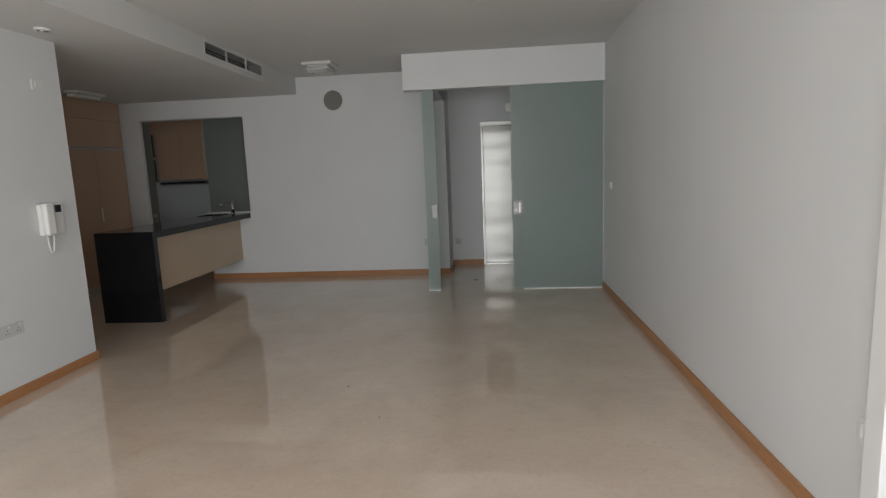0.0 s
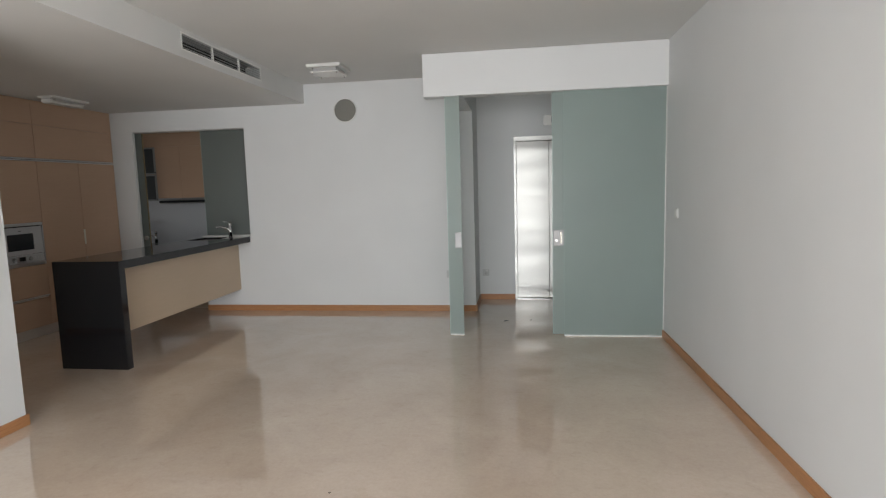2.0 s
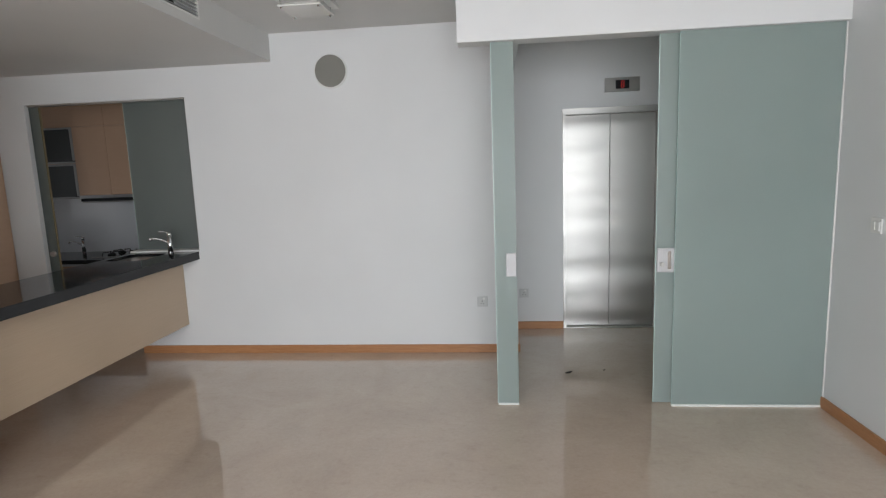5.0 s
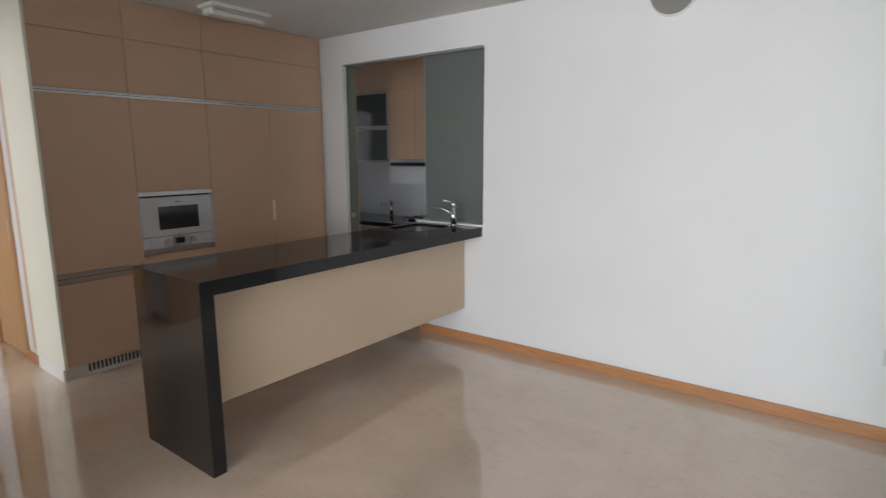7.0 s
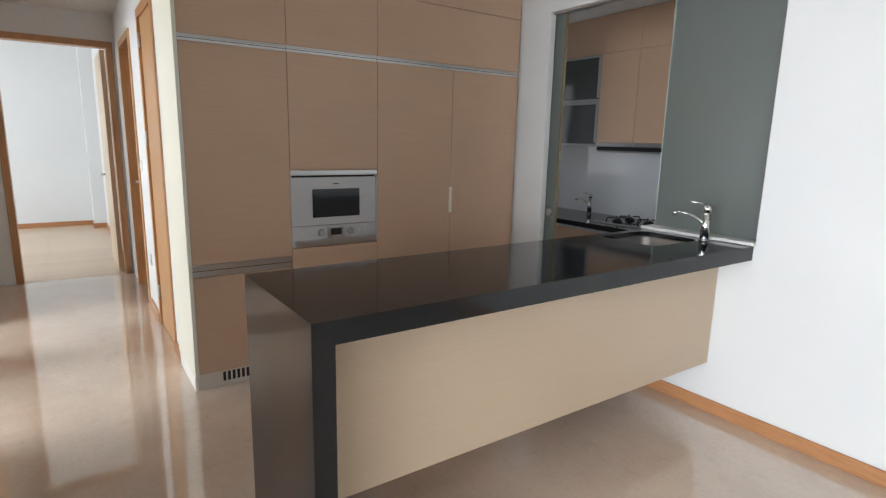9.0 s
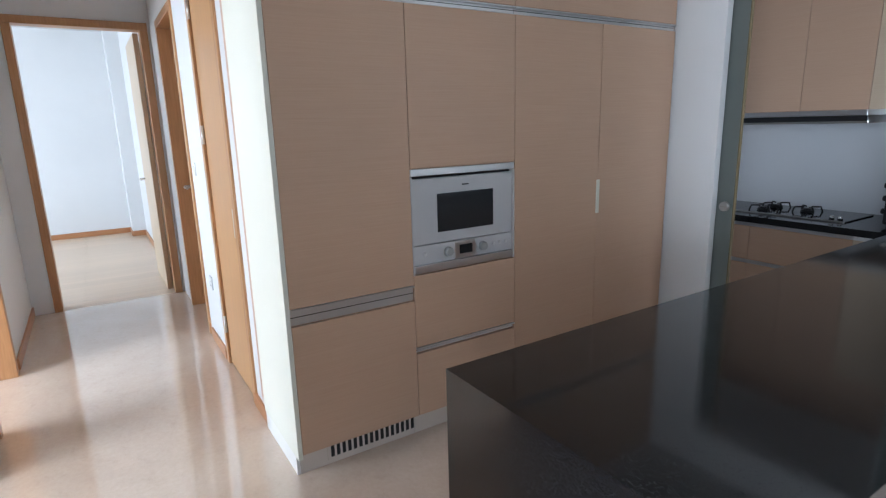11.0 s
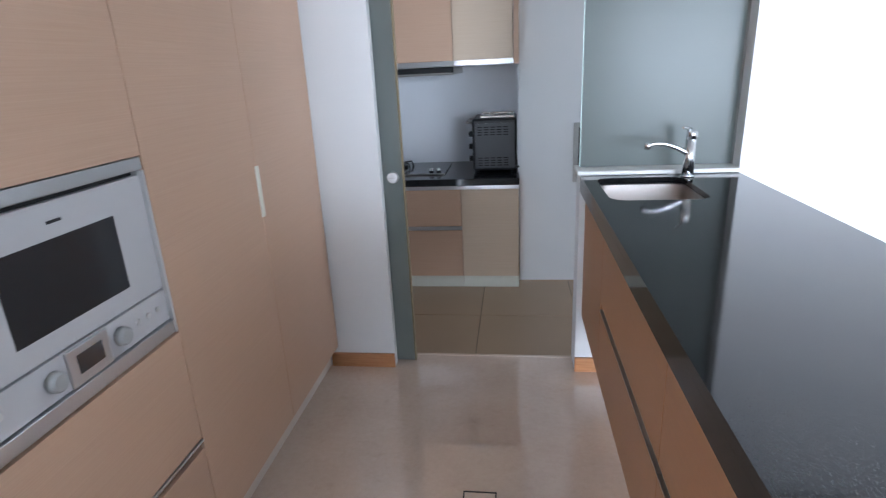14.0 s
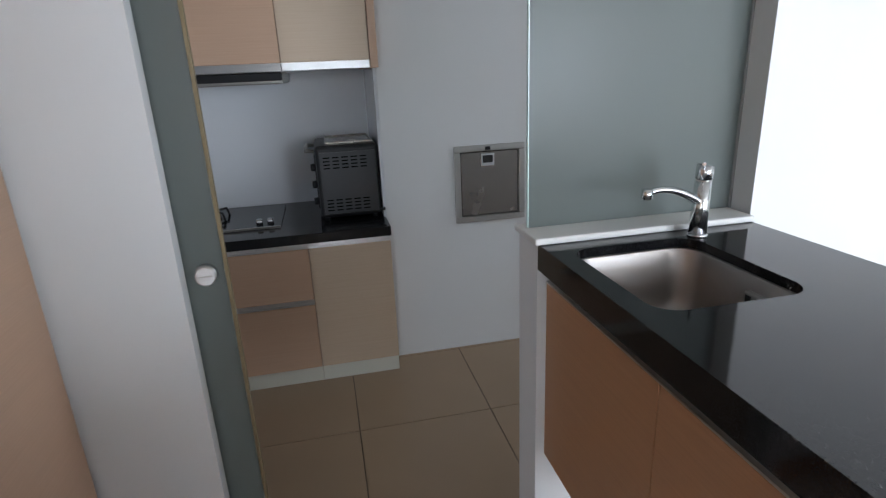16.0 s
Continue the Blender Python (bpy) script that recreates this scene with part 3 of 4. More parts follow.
part("cord", tube(pts, 0.007, 8), PLASTIC, ic, "hanging white cord")
ic.matrix_basis = pose(WX, 3.86, 1.155, 0, 0, 90)

sp = thing("wall_speaker", (-0.73, NY, 2.34), "round grey flush speaker high on the wall", "speaker")
bm = rod((-0.73, NY, 2.335), (-0.73, NY - 0.016, 2.335), 0.135, 0.131, 48, bev=0.003)
part("ring", bm, PLASTIC, sp, "thin white rim")
part("grille", rod((-0.73, NY - 0.015, 2.335), (-0.73, NY - 0.022, 2.335), 0.127, 0.122, 48, bev=0.003), SPKR, sp)

# air grille in the lowered ceiling's face
vent = thing("air_grille", (-1.22, 5.7, 2.55), "long air conditioning grille with dark slots", "air vent")
part("backing", box(-1.385, -1.375, VY0, VY1, VZ0, VZ1), DARK, vent)
fr = 0.014
for a, b in ((VZ0, VZ0 + fr), (VZ1 - fr, VZ1)):
    part("frame", box(-1.26, -1.217, VY0, VY1, a, b, 0.002), PLASTIC, vent)
mull = [VY0, VY0 + 0.42, VY0 + 0.845, VY1 - 0.014]
for y in mull:
    part("frame", box(-1.232, -1.217, y, y + 0.014, VZ0 + fr, VZ1 - fr, 0.001), PLASTIC, vent)
for y0, y1 in zip(mull, mull[1:]):
    for k in range(5):
        z = VZ0 + fr + 0.012 + k * 0.0205
        bm = box(-0.009, 0.009, y0 + 0.0145, y1 - 0.0005, -0.0022, 0.0022)
        bm.transform(Matrix.Translation((-1.228, 0, z)) @ Matrix.Rotation(radians(18), 4, "Y"))
        part("slat", bm, GREYF, vent)

cl = thing("ceiling_light", (-0.63, 6.6, CZ), "square glass ceiling light, switched off", "ceiling light")
part("base", box(-0.80, -0.46, 6.43, 6.77, CZ - 0.03, CZ, 0.006), PLASTIC, cl)
part("tray", box(-0.755, -0.505, 6.475, 6.725, CZ - 0.06, CZ - 0.03, 0.004), ALU, cl)
part("glass_plate", box(-0.77, -0.49, 6.46, 6.74, CZ - 0.078, CZ - 0.066, 0.004), LAMPG, cl, "white glass plate")
for x in (-0.75, -0.51):
    for y in (6.48, 6.72):
        part("stud", rod((x, y, CZ - 0.088), (x, y, CZ - 0.03), 0.008), CHROME, cl)

kl = thing("ceiling_light", (-3.35, 6.4, LZ), "slim white tube ceiling light, switched off", "ceiling light")
part("base", box(-3.47, -3.29, 6.14, 6.60, LZ - 0.022, LZ, 0.004), PLASTIC, kl)
part("diffuser", box(-3.455, -3.345, 6.16, 6.58, LZ - 0.065, LZ - 0.022, 0.015), LAMPG, kl, "white tube cover")
part("ballast", box(-3.335, -3.305, 6.18, 6.56, LZ - 0.045, LZ - 0.022, 0.004), ALU, kl)

hg = thing("ceiling_grille", (-5.1, 4.72, LZ), "long return air grille in the corridor ceiling", "air vent")
part("backing", box(-5.78, -4.42, 4.62, 4.80, LZ - 0.004, LZ - 0.001), DARK, hg)
for y in (4.60, 4.79):
    part("frame", box(-5.80, -4.40, y, y + 0.022, LZ - 0.014, LZ, 0.002), PLASTIC, hg)
for x in (-5.80, -4.422):
    part("frame", box(x, x + 0.022, 4.622, 4.79, LZ - 0.014, LZ, 0.002), PLASTIC, hg)
for k in range(33):
    x = -5.77 + k * 0.041
    part("slat", box(x, x + 0.014, 4.622, 4.79, LZ - 0.010, LZ - 0.005), ALU, hg)
sm = thing("ceiling_sensor", (-6.02, 4.70, LZ), "small grey sensor box on the corridor ceiling", "sensor")
part("base", box(-6.06, -5.98, 4.63, 4.77, LZ - 0.03, LZ, 0.006), SPKR, sm)
part("lens", box(-6.045, -5.995, 4.66, 4.74, LZ - 0.036, LZ - 0.029, 0.003), ALU, sm)
dl = thing("smoke_detector", (-1.66, 3.77, LZ), "flat white ceiling detector at the living room edge", "detector")
part("base", rod((-1.66, 3.77, LZ), (-1.66, 3.77, LZ - 0.018), 0.055, 0.05, 24, bev=0.003), PLASTIC, dl)
part("cap", rod((-1.66, 3.77, LZ - 0.018), (-1.66, 3.77, LZ - 0.028), 0.035, 0.03, 24), ALU, dl)

# dry leaves on the lobby floor
for lx, ly, s, a in ((1.07, 6.93, 0.03, 0.6), (1.335, 6.98, 0.009, 0.1), (0.32, 3.55, 0.006, 0.3), (0.62, 3.1, 0.005, 1.3)):
    bm = bmesh.new()
    top = [bm.verts.new((math.cos(k * math.tau / 10) * s * (1.25 if k == 0 else 1), math.sin(k * math.tau / 10) * s * 0.42, 0.003 + 0.004 * abs(math.cos(k * math.tau / 10)))) for k in range(10)]
    f = bm.faces.new(top)
    r = bmesh.ops.extrude_face_region(bm, geom=[f])
    for v in r["geom"]:
        if isinstance(v, bmesh.types.BMVert):
            v.co.z -= 0.0028
    ob = part("dry_leaf", bm, LEAFM)
    ob.matrix_basis = pose(lx, ly, 0.0, 0, 0, math.degrees(a))
    tagged(ob, "small curled dry brown leaf on the floor", "leaf", "litter on the floor")

# ---- tall kitchen units ----
FX, FB = -3.70, -4.31
U = [5.215, 5.743, 6.284, 7.36]
TOPZ = 2.185


def front(x, y0, y1, z0, z1, parent, name="door", mat=LAMI):
    return part(name, box(x - 0.02, x, y0 + 0.0015, y1 - 0.0015, z0 + 0.0015, z1 - 0.0015, 0.0012), mat, parent)


def channel(x, y0, y1, z0, z1, parent):
    """A recessed aluminium grip profile with a lip along its top."""
    ob = part("grip_channel", box(x - 0.019, x - 0.012, y0 + 0.001, y1 - 0.001, z0, z1, 0.001), ALU, parent, "satin aluminium grip channel")
    part("lip", box(x - 0.014, x + 0.004, y0 + 0.001, y1 - 0.001, z1 - 0.006, z1 + 0.001, 0.0012), ALU, ob)
    part("groove", box(x - 0.0135, x - 0.0115, y0 + 0.002, y1 - 0.002, (z0 + z1) / 2 - 0.002, (z0 + z1) / 2 + 0.001), DARK, ob)
    return ob


def unit(name, y0, y1, label, category="cabinet", niche=None):
    u = thing(name, (FX - 0.3, (y0 + y1) / 2, 0), label, category, "tall kitchen units")
    if niche:
        bm = box(FB, FX - 0.0205, y0 + 0.001, y1 - 0.001, 0.105, niche[0])
        box(FB, FX - 0.0205, y0 + 0.001, y1 - 0.001, niche[1], LZ - 0.004, bm=bm)
        box(FB, -4.2, y0 + 0.001, y1 - 0.001, niche[0], niche[1], bm=bm)
        part("body", bm, LAMI, u)
        for a in (y0 + 0.001, y1 - 0.008):
            part("niche_side", box(-4.2, FX - 0.001, a, a + 0.007, niche[0], niche[1]), SILVER, u, "silver niche lining")
    else:
        part("body", box(FB, FX - 0.0205, y0 + 0.001, y1 - 0.001, 0.105, LZ - 0.004), LAMI, u)
    part("plinth", box(FB, FX - 0.05, y0 + 0.001, y1 - 0.001, 0, 0.104), PLINTH, u, "pale beige plinth")
    return u


fridge = unit("fridge_cabinet", U[0], U[1], "tall tan laminate fridge unit with aluminium grips")
front(FX, U[0], U[1], 0.108, 0.64, fridge)
channel(FX, U[0], U[1], 0.642, 0.706, fridge)
front(FX, U[0], U[1], 0.708, 1.812, fridge)
channel(FX, U[0], U[1], 1.814, 1.842, fridge)
front(FX, U[0], U[1], 1.844, TOPZ, fridge)
part("top_panel", box(FX - 0.02, FX, U[0], U[1] - 0.001, TOPZ + 0.002, LZ - 0.003, 0.001), LAMI, fridge)
part("side_panel", box(-4.19, FX - 0.001, U[0] - 0.018, U[0], 0.09, LZ - 0.003, 0.001), CREAM, fridge, "cream painted end panel")
part("side_plinth", box(-4.19, FX - 0.05, U[0] - 0.014, U[0], 0, 0.089, 0.001), PLASTIC, fridge, "white end plinth")
vg = part("plinth_vent", box(FX - 0.05, FX - 0.046, 5.33, 5.73, 0.02, 0.092, 0.001), PLINTH, fridge, "slotted plinth ventilation grille")
for k in range(16):
    y = 5.345 + k * 0.0252
    part("slot", box(FX - 0.0465, FX - 0.0455, y, y + 0.015, 0.03, 0.084), DARK, vg)

mwu = unit("oven_cabinet", U[1], U[2], "tall tan laminate unit housing the microwave oven", niche=(0.75, 1.158))
front(FX, U[1], U[2], 0.108, 0.40, mwu, "drawer")
channel(FX, U[1], U[2], 0.402, 0.426, mwu)
front(FX, U[1], U[2], 0.428, 0.748, mwu, "drawer")
front(FX, U[1], U[2], 1.19, 1.812, mwu)
channel(FX, U[1], U[2], 1.814, 1.842, mwu)
front(FX, U[1], U[2], 1.844, TOPZ, mwu)
part("top_panel", box(FX - 0.02, FX, U[1] + 0.001, U[2] - 0.001, TOPZ + 0.002, LZ - 0.003, 0.001), LAMI, mwu)
part("top_trim", box(FX - 0.016, FX - 0.002, U[1] + 0.002, U[2] - 0.002, 1.16, 1.1885, 0.002), ALU, mwu, "satin aluminium trim over the oven")

MX = FX - 0.016
mw = thing("microwave_oven", (MX, 6.02, 0.78), "built-in silver microwave oven with dark glass window", "microwave")
y0, y1 = U[1] + 0.009, U[2] - 0.009
part("housing", box(-4.19, MX - 0.012, y0, y1, 0.752, 1.156), DARK, mw)
part("lower_trim", box(MX - 0.011, FX - 0.002, y0, y1, 0.7525, 0.786, 0.002), ALU, mw, "satin aluminium lower trim")
mdoor = part("door", box(MX - 0.012, MX + 0.006, y0, y1, 0.872, 1.148, 0.003), SILVER, mw, "silver front with dark window")
part("window", box(MX + 0.0055, MX + 0.0075, 5.872, 6.167, 0.917, 1.081, 0.0008), SCREEN, mdoor, "dark glass window")
part("badge", box(MX + 0.0055, MX + 0.007, 6.0, 6.035, 1.108, 1.114), DARK, mdoor)
cp = part("control_panel", box(MX - 0.012, MX + 0.006, y0, y1, 0.788, 0.868, 0.002), SILVER, mw, "silver control panel")
part("display_frame", box(MX + 0.0055, MX + 0.012, y0 + 0.203, y0 + 0.315, 0.789, 0.866, 0.002), ALU, cp)
part("display", box(MX + 0.0115, MX + 0.013, y0 + 0.226, y0 + 0.294, 0.81, 0.85), SCREEN, cp, "dark display")
for yy in (0.168, 0.352):
    part("knob", rod((MX + 0.006, y0 + yy, 0.828), (MX + 0.026, y0 + yy, 0.828), 0.022, 0.019, 24, bev=0.003), GREYF, cp, "round grey knob")
for yy in (0.055, 0.415, 0.45, 0.485):
    part("button", rod((MX + 0.006, y0 + yy, 0.83), (MX + 0.009, y0 + yy, 0.83), 0.008, 0.007, 12), ALU, cp)

lar = unit("larder_cabinet", U[2], 7.398, "tall tan laminate larder with two hinged doors")
front(FX, U[2], 6.828, 0.108, 1.812, lar)
front(FX, 6.828, 7.385, 0.108, 1.812, lar)
channel(FX, U[2], 7.385, 1.814, 1.842, lar)
front(FX, U[2], 7.385, 1.844, TOPZ, lar)
part("top_panel", box(FX - 0.02, FX, U[2] + 0.001, 7.385, TOPZ + 0.002, LZ - 0.003, 0.001), LAMI, lar)
part("pull", box(FX - 0.002, FX + 0.006, 6.818, 6.838, 0.90, 1.07, 0.002), CREAM, lar, "slim pale vertical pull")

# ---- island ----
IX0, IX1, IY0, IZ = -2.595, -1.99, 5.19, 0.906
top = thing("island_worktop", ((IX0 + IX1) / 2, 6.3, 0), "polished black granite worktop with waterfall end", "worktop")
SX0, SX1, SYA, SYB = -2.545, -2.22, 6.95, 7.325


def slab_with_hole():
    """The top as one slab with a rounded opening for the sink."""
    bm = bmesh.new()
    zt, zb, r, n = IZ, IZ - 0.022, 0.055, 8
    hole = []
    for cx, cy, a0 in ((SX1 - r, SYB - r, 0), (SX0 + r, SYB - r, 90), (SX0 + r, SYA + r, 180), (SX1 - r, SYA + r, 270)):
        for k in range(n + 1):
            a = radians(a0 + 90 * k / n)
            hole.append((cx + r * math.cos(a), cy + r * math.sin(a)))
    y1 = NY - 0.003
    outer = [(IX1, y1), (IX0, y1), (IX0, IY0), (IX1, IY0)]
    rings = {}
    for z in (zt, zb):
        o = [bm.verts.new((x, y, z)) for x, y in outer]
        h = [bm.verts.new((x, y, z)) for x, y in hole]
        rings[z] = (o, h)
        q = len(h) // 4
        for c in range(4):
            for k in range(c * q, c * q + q - 1):
                bm.faces.new((o[c], h[k], h[k + 1]))
            bm.faces.new((o[c], h[(c * q + q - 1) % len(h)], h[(c * q + q) % len(h)], o[(c + 1) % 4]))
    for i in (0, 1):
        a, b = rings[zt][i], rings[zb][i]
        for k in range(len(a)):
            bm.faces.new((a[k], a[(k + 1) % len(a)], b[(k + 1) % len(a)], b[k]))
    return bm


part("slab", slab_with_hole(), GRAN, top)
for a, b in ((IX0, IX0 + 0.018), (IX1 - 0.14, IX1)):
    part("edge_strip", box(a, b, IY0 + 0.0665, NY - 0.003, IZ - 0.068, IZ - 0.0222), GRAN, top)
part("waterfall_end", box(IX0, IX1, IY0, IY0 + 0.066, 0, IZ - 0.0222), GRAN, top)

isl = thing("island_cabinet", (-2.36, 6.3, 0.27), "floating island cabinet, pale laminate outside, tan drawers inside", "cabinet")
PX = -2.147
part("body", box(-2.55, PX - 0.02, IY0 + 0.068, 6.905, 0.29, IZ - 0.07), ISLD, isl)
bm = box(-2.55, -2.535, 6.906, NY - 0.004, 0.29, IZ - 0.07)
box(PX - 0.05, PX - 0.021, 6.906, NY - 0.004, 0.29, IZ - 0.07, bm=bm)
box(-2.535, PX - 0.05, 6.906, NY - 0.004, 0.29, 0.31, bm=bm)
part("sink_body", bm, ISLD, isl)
part("back_panel", box(PX - 0.02, PX, IY0 + 0.067, NY - 0.003, 0.262, IZ - 0.0695, 0.0015), OAKP, isl, "pale laminate back panel")
IFX = -2.572


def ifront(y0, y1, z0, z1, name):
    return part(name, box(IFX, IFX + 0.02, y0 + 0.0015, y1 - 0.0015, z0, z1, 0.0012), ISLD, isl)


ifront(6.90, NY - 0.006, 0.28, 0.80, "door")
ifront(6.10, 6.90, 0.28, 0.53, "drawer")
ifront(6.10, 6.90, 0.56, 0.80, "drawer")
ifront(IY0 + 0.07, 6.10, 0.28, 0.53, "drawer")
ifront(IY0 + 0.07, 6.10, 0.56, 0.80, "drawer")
for y0, y1, z0, z1 in ((6.10, 6.90, 0.532, 0.558), (IY0 + 0.07, 6.10, 0.532, 0.558), (IY0 + 0.07, NY - 0.006, 0.802, 0.834)):
    g = part("grip_channel", box(IFX + 0.008, IFX + 0.019, y0 + 0.002, y1 - 0.002, z0, z1), STEEL, isl, "dark aluminium grip channel")
    part("lip", box(IFX - 0.002, IFX + 0.010, y0 + 0.002, y1 - 0.002, z0, z0 + 0.005), STEEL, g)


def sink():
    s = thing("sink", ((SX0 + SX1) / 2, (SYA + SYB) / 2, 0.7), "undermounted brushed steel sink bowl", "sink")
    bm = bmesh.new()
    prof = [(0.022, IZ - 0.0235, 0.06), (0.006, IZ - 0.0235, 0.06), (0.002, IZ - 0.03, 0.058), (-0.006, 0.76, 0.055), (-0.02, 0.72, 0.05), (-0.05, 0.70, 0.04), (-0.11, 0.695, 0.03)]
    rings = []
    for off, z, r in prof:
        x0, x1, y0, y1 = SX0 - off, SX1 + off, SYA - off, SYB + off
        ring = []
        for cx, cy, a0 in ((x1 - r, y1 - r, 0), (x0 + r, y1 - r, 90), (x0 + r, y0 + r, 180), (x1 - r, y0 + r, 270)):
            for k in range(7):
                a = radians(a0 + 15 * k)
                ring.append(bm.verts.new((cx + r * math.cos(a), cy + r * math.sin(a), z)))
        rings.append(ring)
    for a, b in zip(rings, rings[1:]):
        for k in range(len(a)):
            bm.faces.new((a[k], a[(k + 1) % len(a)], b[(k + 1) % len(a)], b[k])).smooth = True
    bm.faces.new(rings[-1])
    part("bowl", bm, SINKM, s)
    cx, cy = (SX0 + SX1) / 2, (SYA + SYB) / 2
    part("waste", rod((cx, cy, 0.694), (cx, cy, 0.699), 0.04, 0.038, 24), CHROME, s, "round chrome waste")
    ov = part("overflow", box(SX1 - 0.012, SX1 + 0.004, 7.055, 7.115, 0.802, 0.846, 0.005), STEEL, s, "steel overflow cover")
    for y in (7.064, 7.092):
        part("slot", box(SX1 - 0.0128, SX1 - 0.0115, y, y + 0.016, 0.81, 0.838), DARK, ov)



sink()


def mixer(x, y, z, turn, h, label):
    """A straight column leaning slightly back, a slim curved spout and a cut-off lever cap."""
    t = thing("mixer_tap", label=label, category="tap", group="kitchen taps")
    part("base", rod((0, 0, 0), (0, 0, 0.007), 0.0245, 0.0235, 28, bev=0.0015), CHROME, t)
    body = part("body", rod((0, 0, 0.006), (-0.002, 0, h * 0.775), 0.0215, 0.0195, 32), CHROME, t)
    part("collar", rod((-0.004, 0, h * 0.775), (-0.004, 0, h * 0.79), 0.0185, 0.0185, 28), STEEL, body)
    bm = rod((-0.004, 0, h * 0.79), (-0.005, 0, h), 0.0205, 0.0205, 32, bev=0.0025)
    for v in bm.verts:
        if v.co.z > h * 0.9:
            v.co.z += v.co.x * 0.22
    part("cap", bm, CHROME, body)
    part("lever", tube([(0.006, 0.006, h + 0.001), (0.026, 0.027, h + 0.008), (0.055, 0.057, h + 0.013)], [0.006, 0.0045, 0.004], 12), CHROME, t, "slim chrome lever")
    pts = []
    for k in range(13):
        u = k / 12
        pts.append((0.008 + 0.148 * u, 0, h * (0.50 + 0.235 * math.sin(u * math.pi * 0.62) - 0.012 * u)))
    part("spout", tube(pts, [0.0145 - 0.006 * k / 12 for k in range(13)], 16, flat=0.8), CHROME, t)
    zt = pts[-1][2]
    part("aerator", rod((0.160, 0, zt - 0.016), (0.160, 0, zt + 0.009), 0.0125, 0.0125, 24, bev=0.002), CHROME, t)
    t.matrix_basis = pose(x, y, z, 0, 0, turn)
    return t


mixer(-2.20, 7.325, IZ, 186, 0.18, "polished chrome single lever tap beside the sink")

drain = thing("floor_trap", (-2.98, 6.55, 0), "square floor access cover flush in marble", "floor cover")
for a in ((-3.035, -2.925, 6.492, 6.496), (-3.035, -2.925, 6.604, 6.608), (-3.035, -3.031, 6.496, 6.604), (-2.929, -2.925, 6.496, 6.604)):
    part("rim", box(*a, 0.0005, 0.0035), DARK, drain)
part("cover", box(-3.029, -2.931, 6.498, 6.602, 0.0003, 0.003, 0.0008), MARBLE, drain)

# ---- opening to the wet kitchen ----
leaf = thing("sliding_glass_leaf", (-3.4, NY + 0.06, 0), "grey-green frosted glass sliding door, pushed into its pocket", "glass door")
part("pane", box(-4.2, -3.345, NY + 0.053, NY + 0.065, 0.006, OZ + 0.1, 0.001), PANEG, leaf)
part("edge_seal", box(-3.3445, -3.337, NY + 0.051, NY + 0.067, 0.006, OZ - 0.004), SEAL, leaf, "yellowed edge seal")
kn = part("knob", rod((-3.385, NY + 0.054, 0.905), (-3.385, NY + 0.03, 0.905), 0.026, 0.024, 28, bev=0.003), ALU, leaf, "round satin steel knob")
part("screw_slot", box(-3.40, -3.37, NY + 0.0288, NY + 0.0302, 0.9035, 0.9065), STEEL, kn)
pane = thing("frosted_glass_screen", (-2.3, NY + 0.05, 0.924), "fixed frosted grey-green glass pane above the sink", "glass panel")
part("pane", box(-2.588, OX1 - 0.001, NY + 0.080, NY + 0.092, 0.9245, OZ - 0.001, 0.001), PANEG, pane)
part("edge", box(-2.5905, -2.5875, NY + 0.0805, NY + 0.0915, 0.925, OZ - 0.002), EDGEG, pane)
part("side_gasket", box(OX1 - 0.006, OX1 - 0.0005, NY + 0.074, NY + 0.0795, 0.9245, OZ - 0.001), GREYF, pane, "thin grey side gasket")
part("head_track", box(OX0, OX1 - 0.002, NY + 0.02, NY + 0.072, OZ - 0.012, OZ - 0.0005, 0.001), ALU, pane)
structure("threshold", box(OX0, OS, NY + 0.115, NY + 0.132, KF, 0.001), MARBLE, "marble threshold of the wet kitchen", "threshold")

# ---- wet kitchen ----
KY, KC = 8.57, 0.672
kt = thing("wet_kitchen_worktop", (-4, 8.9, KC), "black granite worktop of the wet kitchen", "worktop")
part("slab", box(-5.29, -2.832, KY - 0.015, KB - 0.001, KC - 0.045, KC, 0.003), GRAN, kt)
splash = structure("backsplash", box(-5.29, -2.84, KB - 0.012, KB - 0.001, KC, 1.40), SPLASH, "glossy white glass backsplash", "backsplash")
structure("backsplash_side", box(-2.842, -2.8305, 8.735, KB - 0.013, KC, 1.40), SPLASH, "glossy white glass side splash", "backsplash")


def base_unit(x0, x1, drawers, label):
    u = thing("base_cabinet", ((x0 + x1) / 2, 8.9, KF), label, "cabinet", "wet kitchen base units")
    part("body", box(x0 + 0.001, x1 - 0.001, KY + 0.021, KB - 0.02, KF + 0.085, KC - 0.047), LAMI, u)
    part("plinth", box(x0 + 0.001, x1 - 0.001, KY + 0.03, KB - 0.02, KF, KF + 0.084), CREAM, u, "cream plinth")
    zs = [(KF + 0.09, 0.33), (0.357, 0.60)] if drawers else [(KF + 0.09, 0.60)]
    for z0, z1 in zs:
        part("drawer" if drawers else "door", box(x0 + 0.0015, x1 - 0.0015, KY, KY + 0.02, z0, z1, 0.0012), LAMI if drawers else OAKP, u)
        g = part("grip_channel", box(x0 + 0.001, x1 - 0.001, KY + 0.004, KY + 0.012, z1 + 0.002, z1 + 0.025, 0.001), ALU, u, "satin aluminium grip")
        part("lip", box(x0 + 0.001, x1 - 0.001, KY - 0.003, KY + 0.006, z1 + 0.002, z1 + 0.007), ALU, g)
    return u


base_unit(-3.205, -2.835, False, "tan laminate base unit with one door")
base_unit(-3.84, -3.205, True, "tan laminate base unit with two wide drawers")
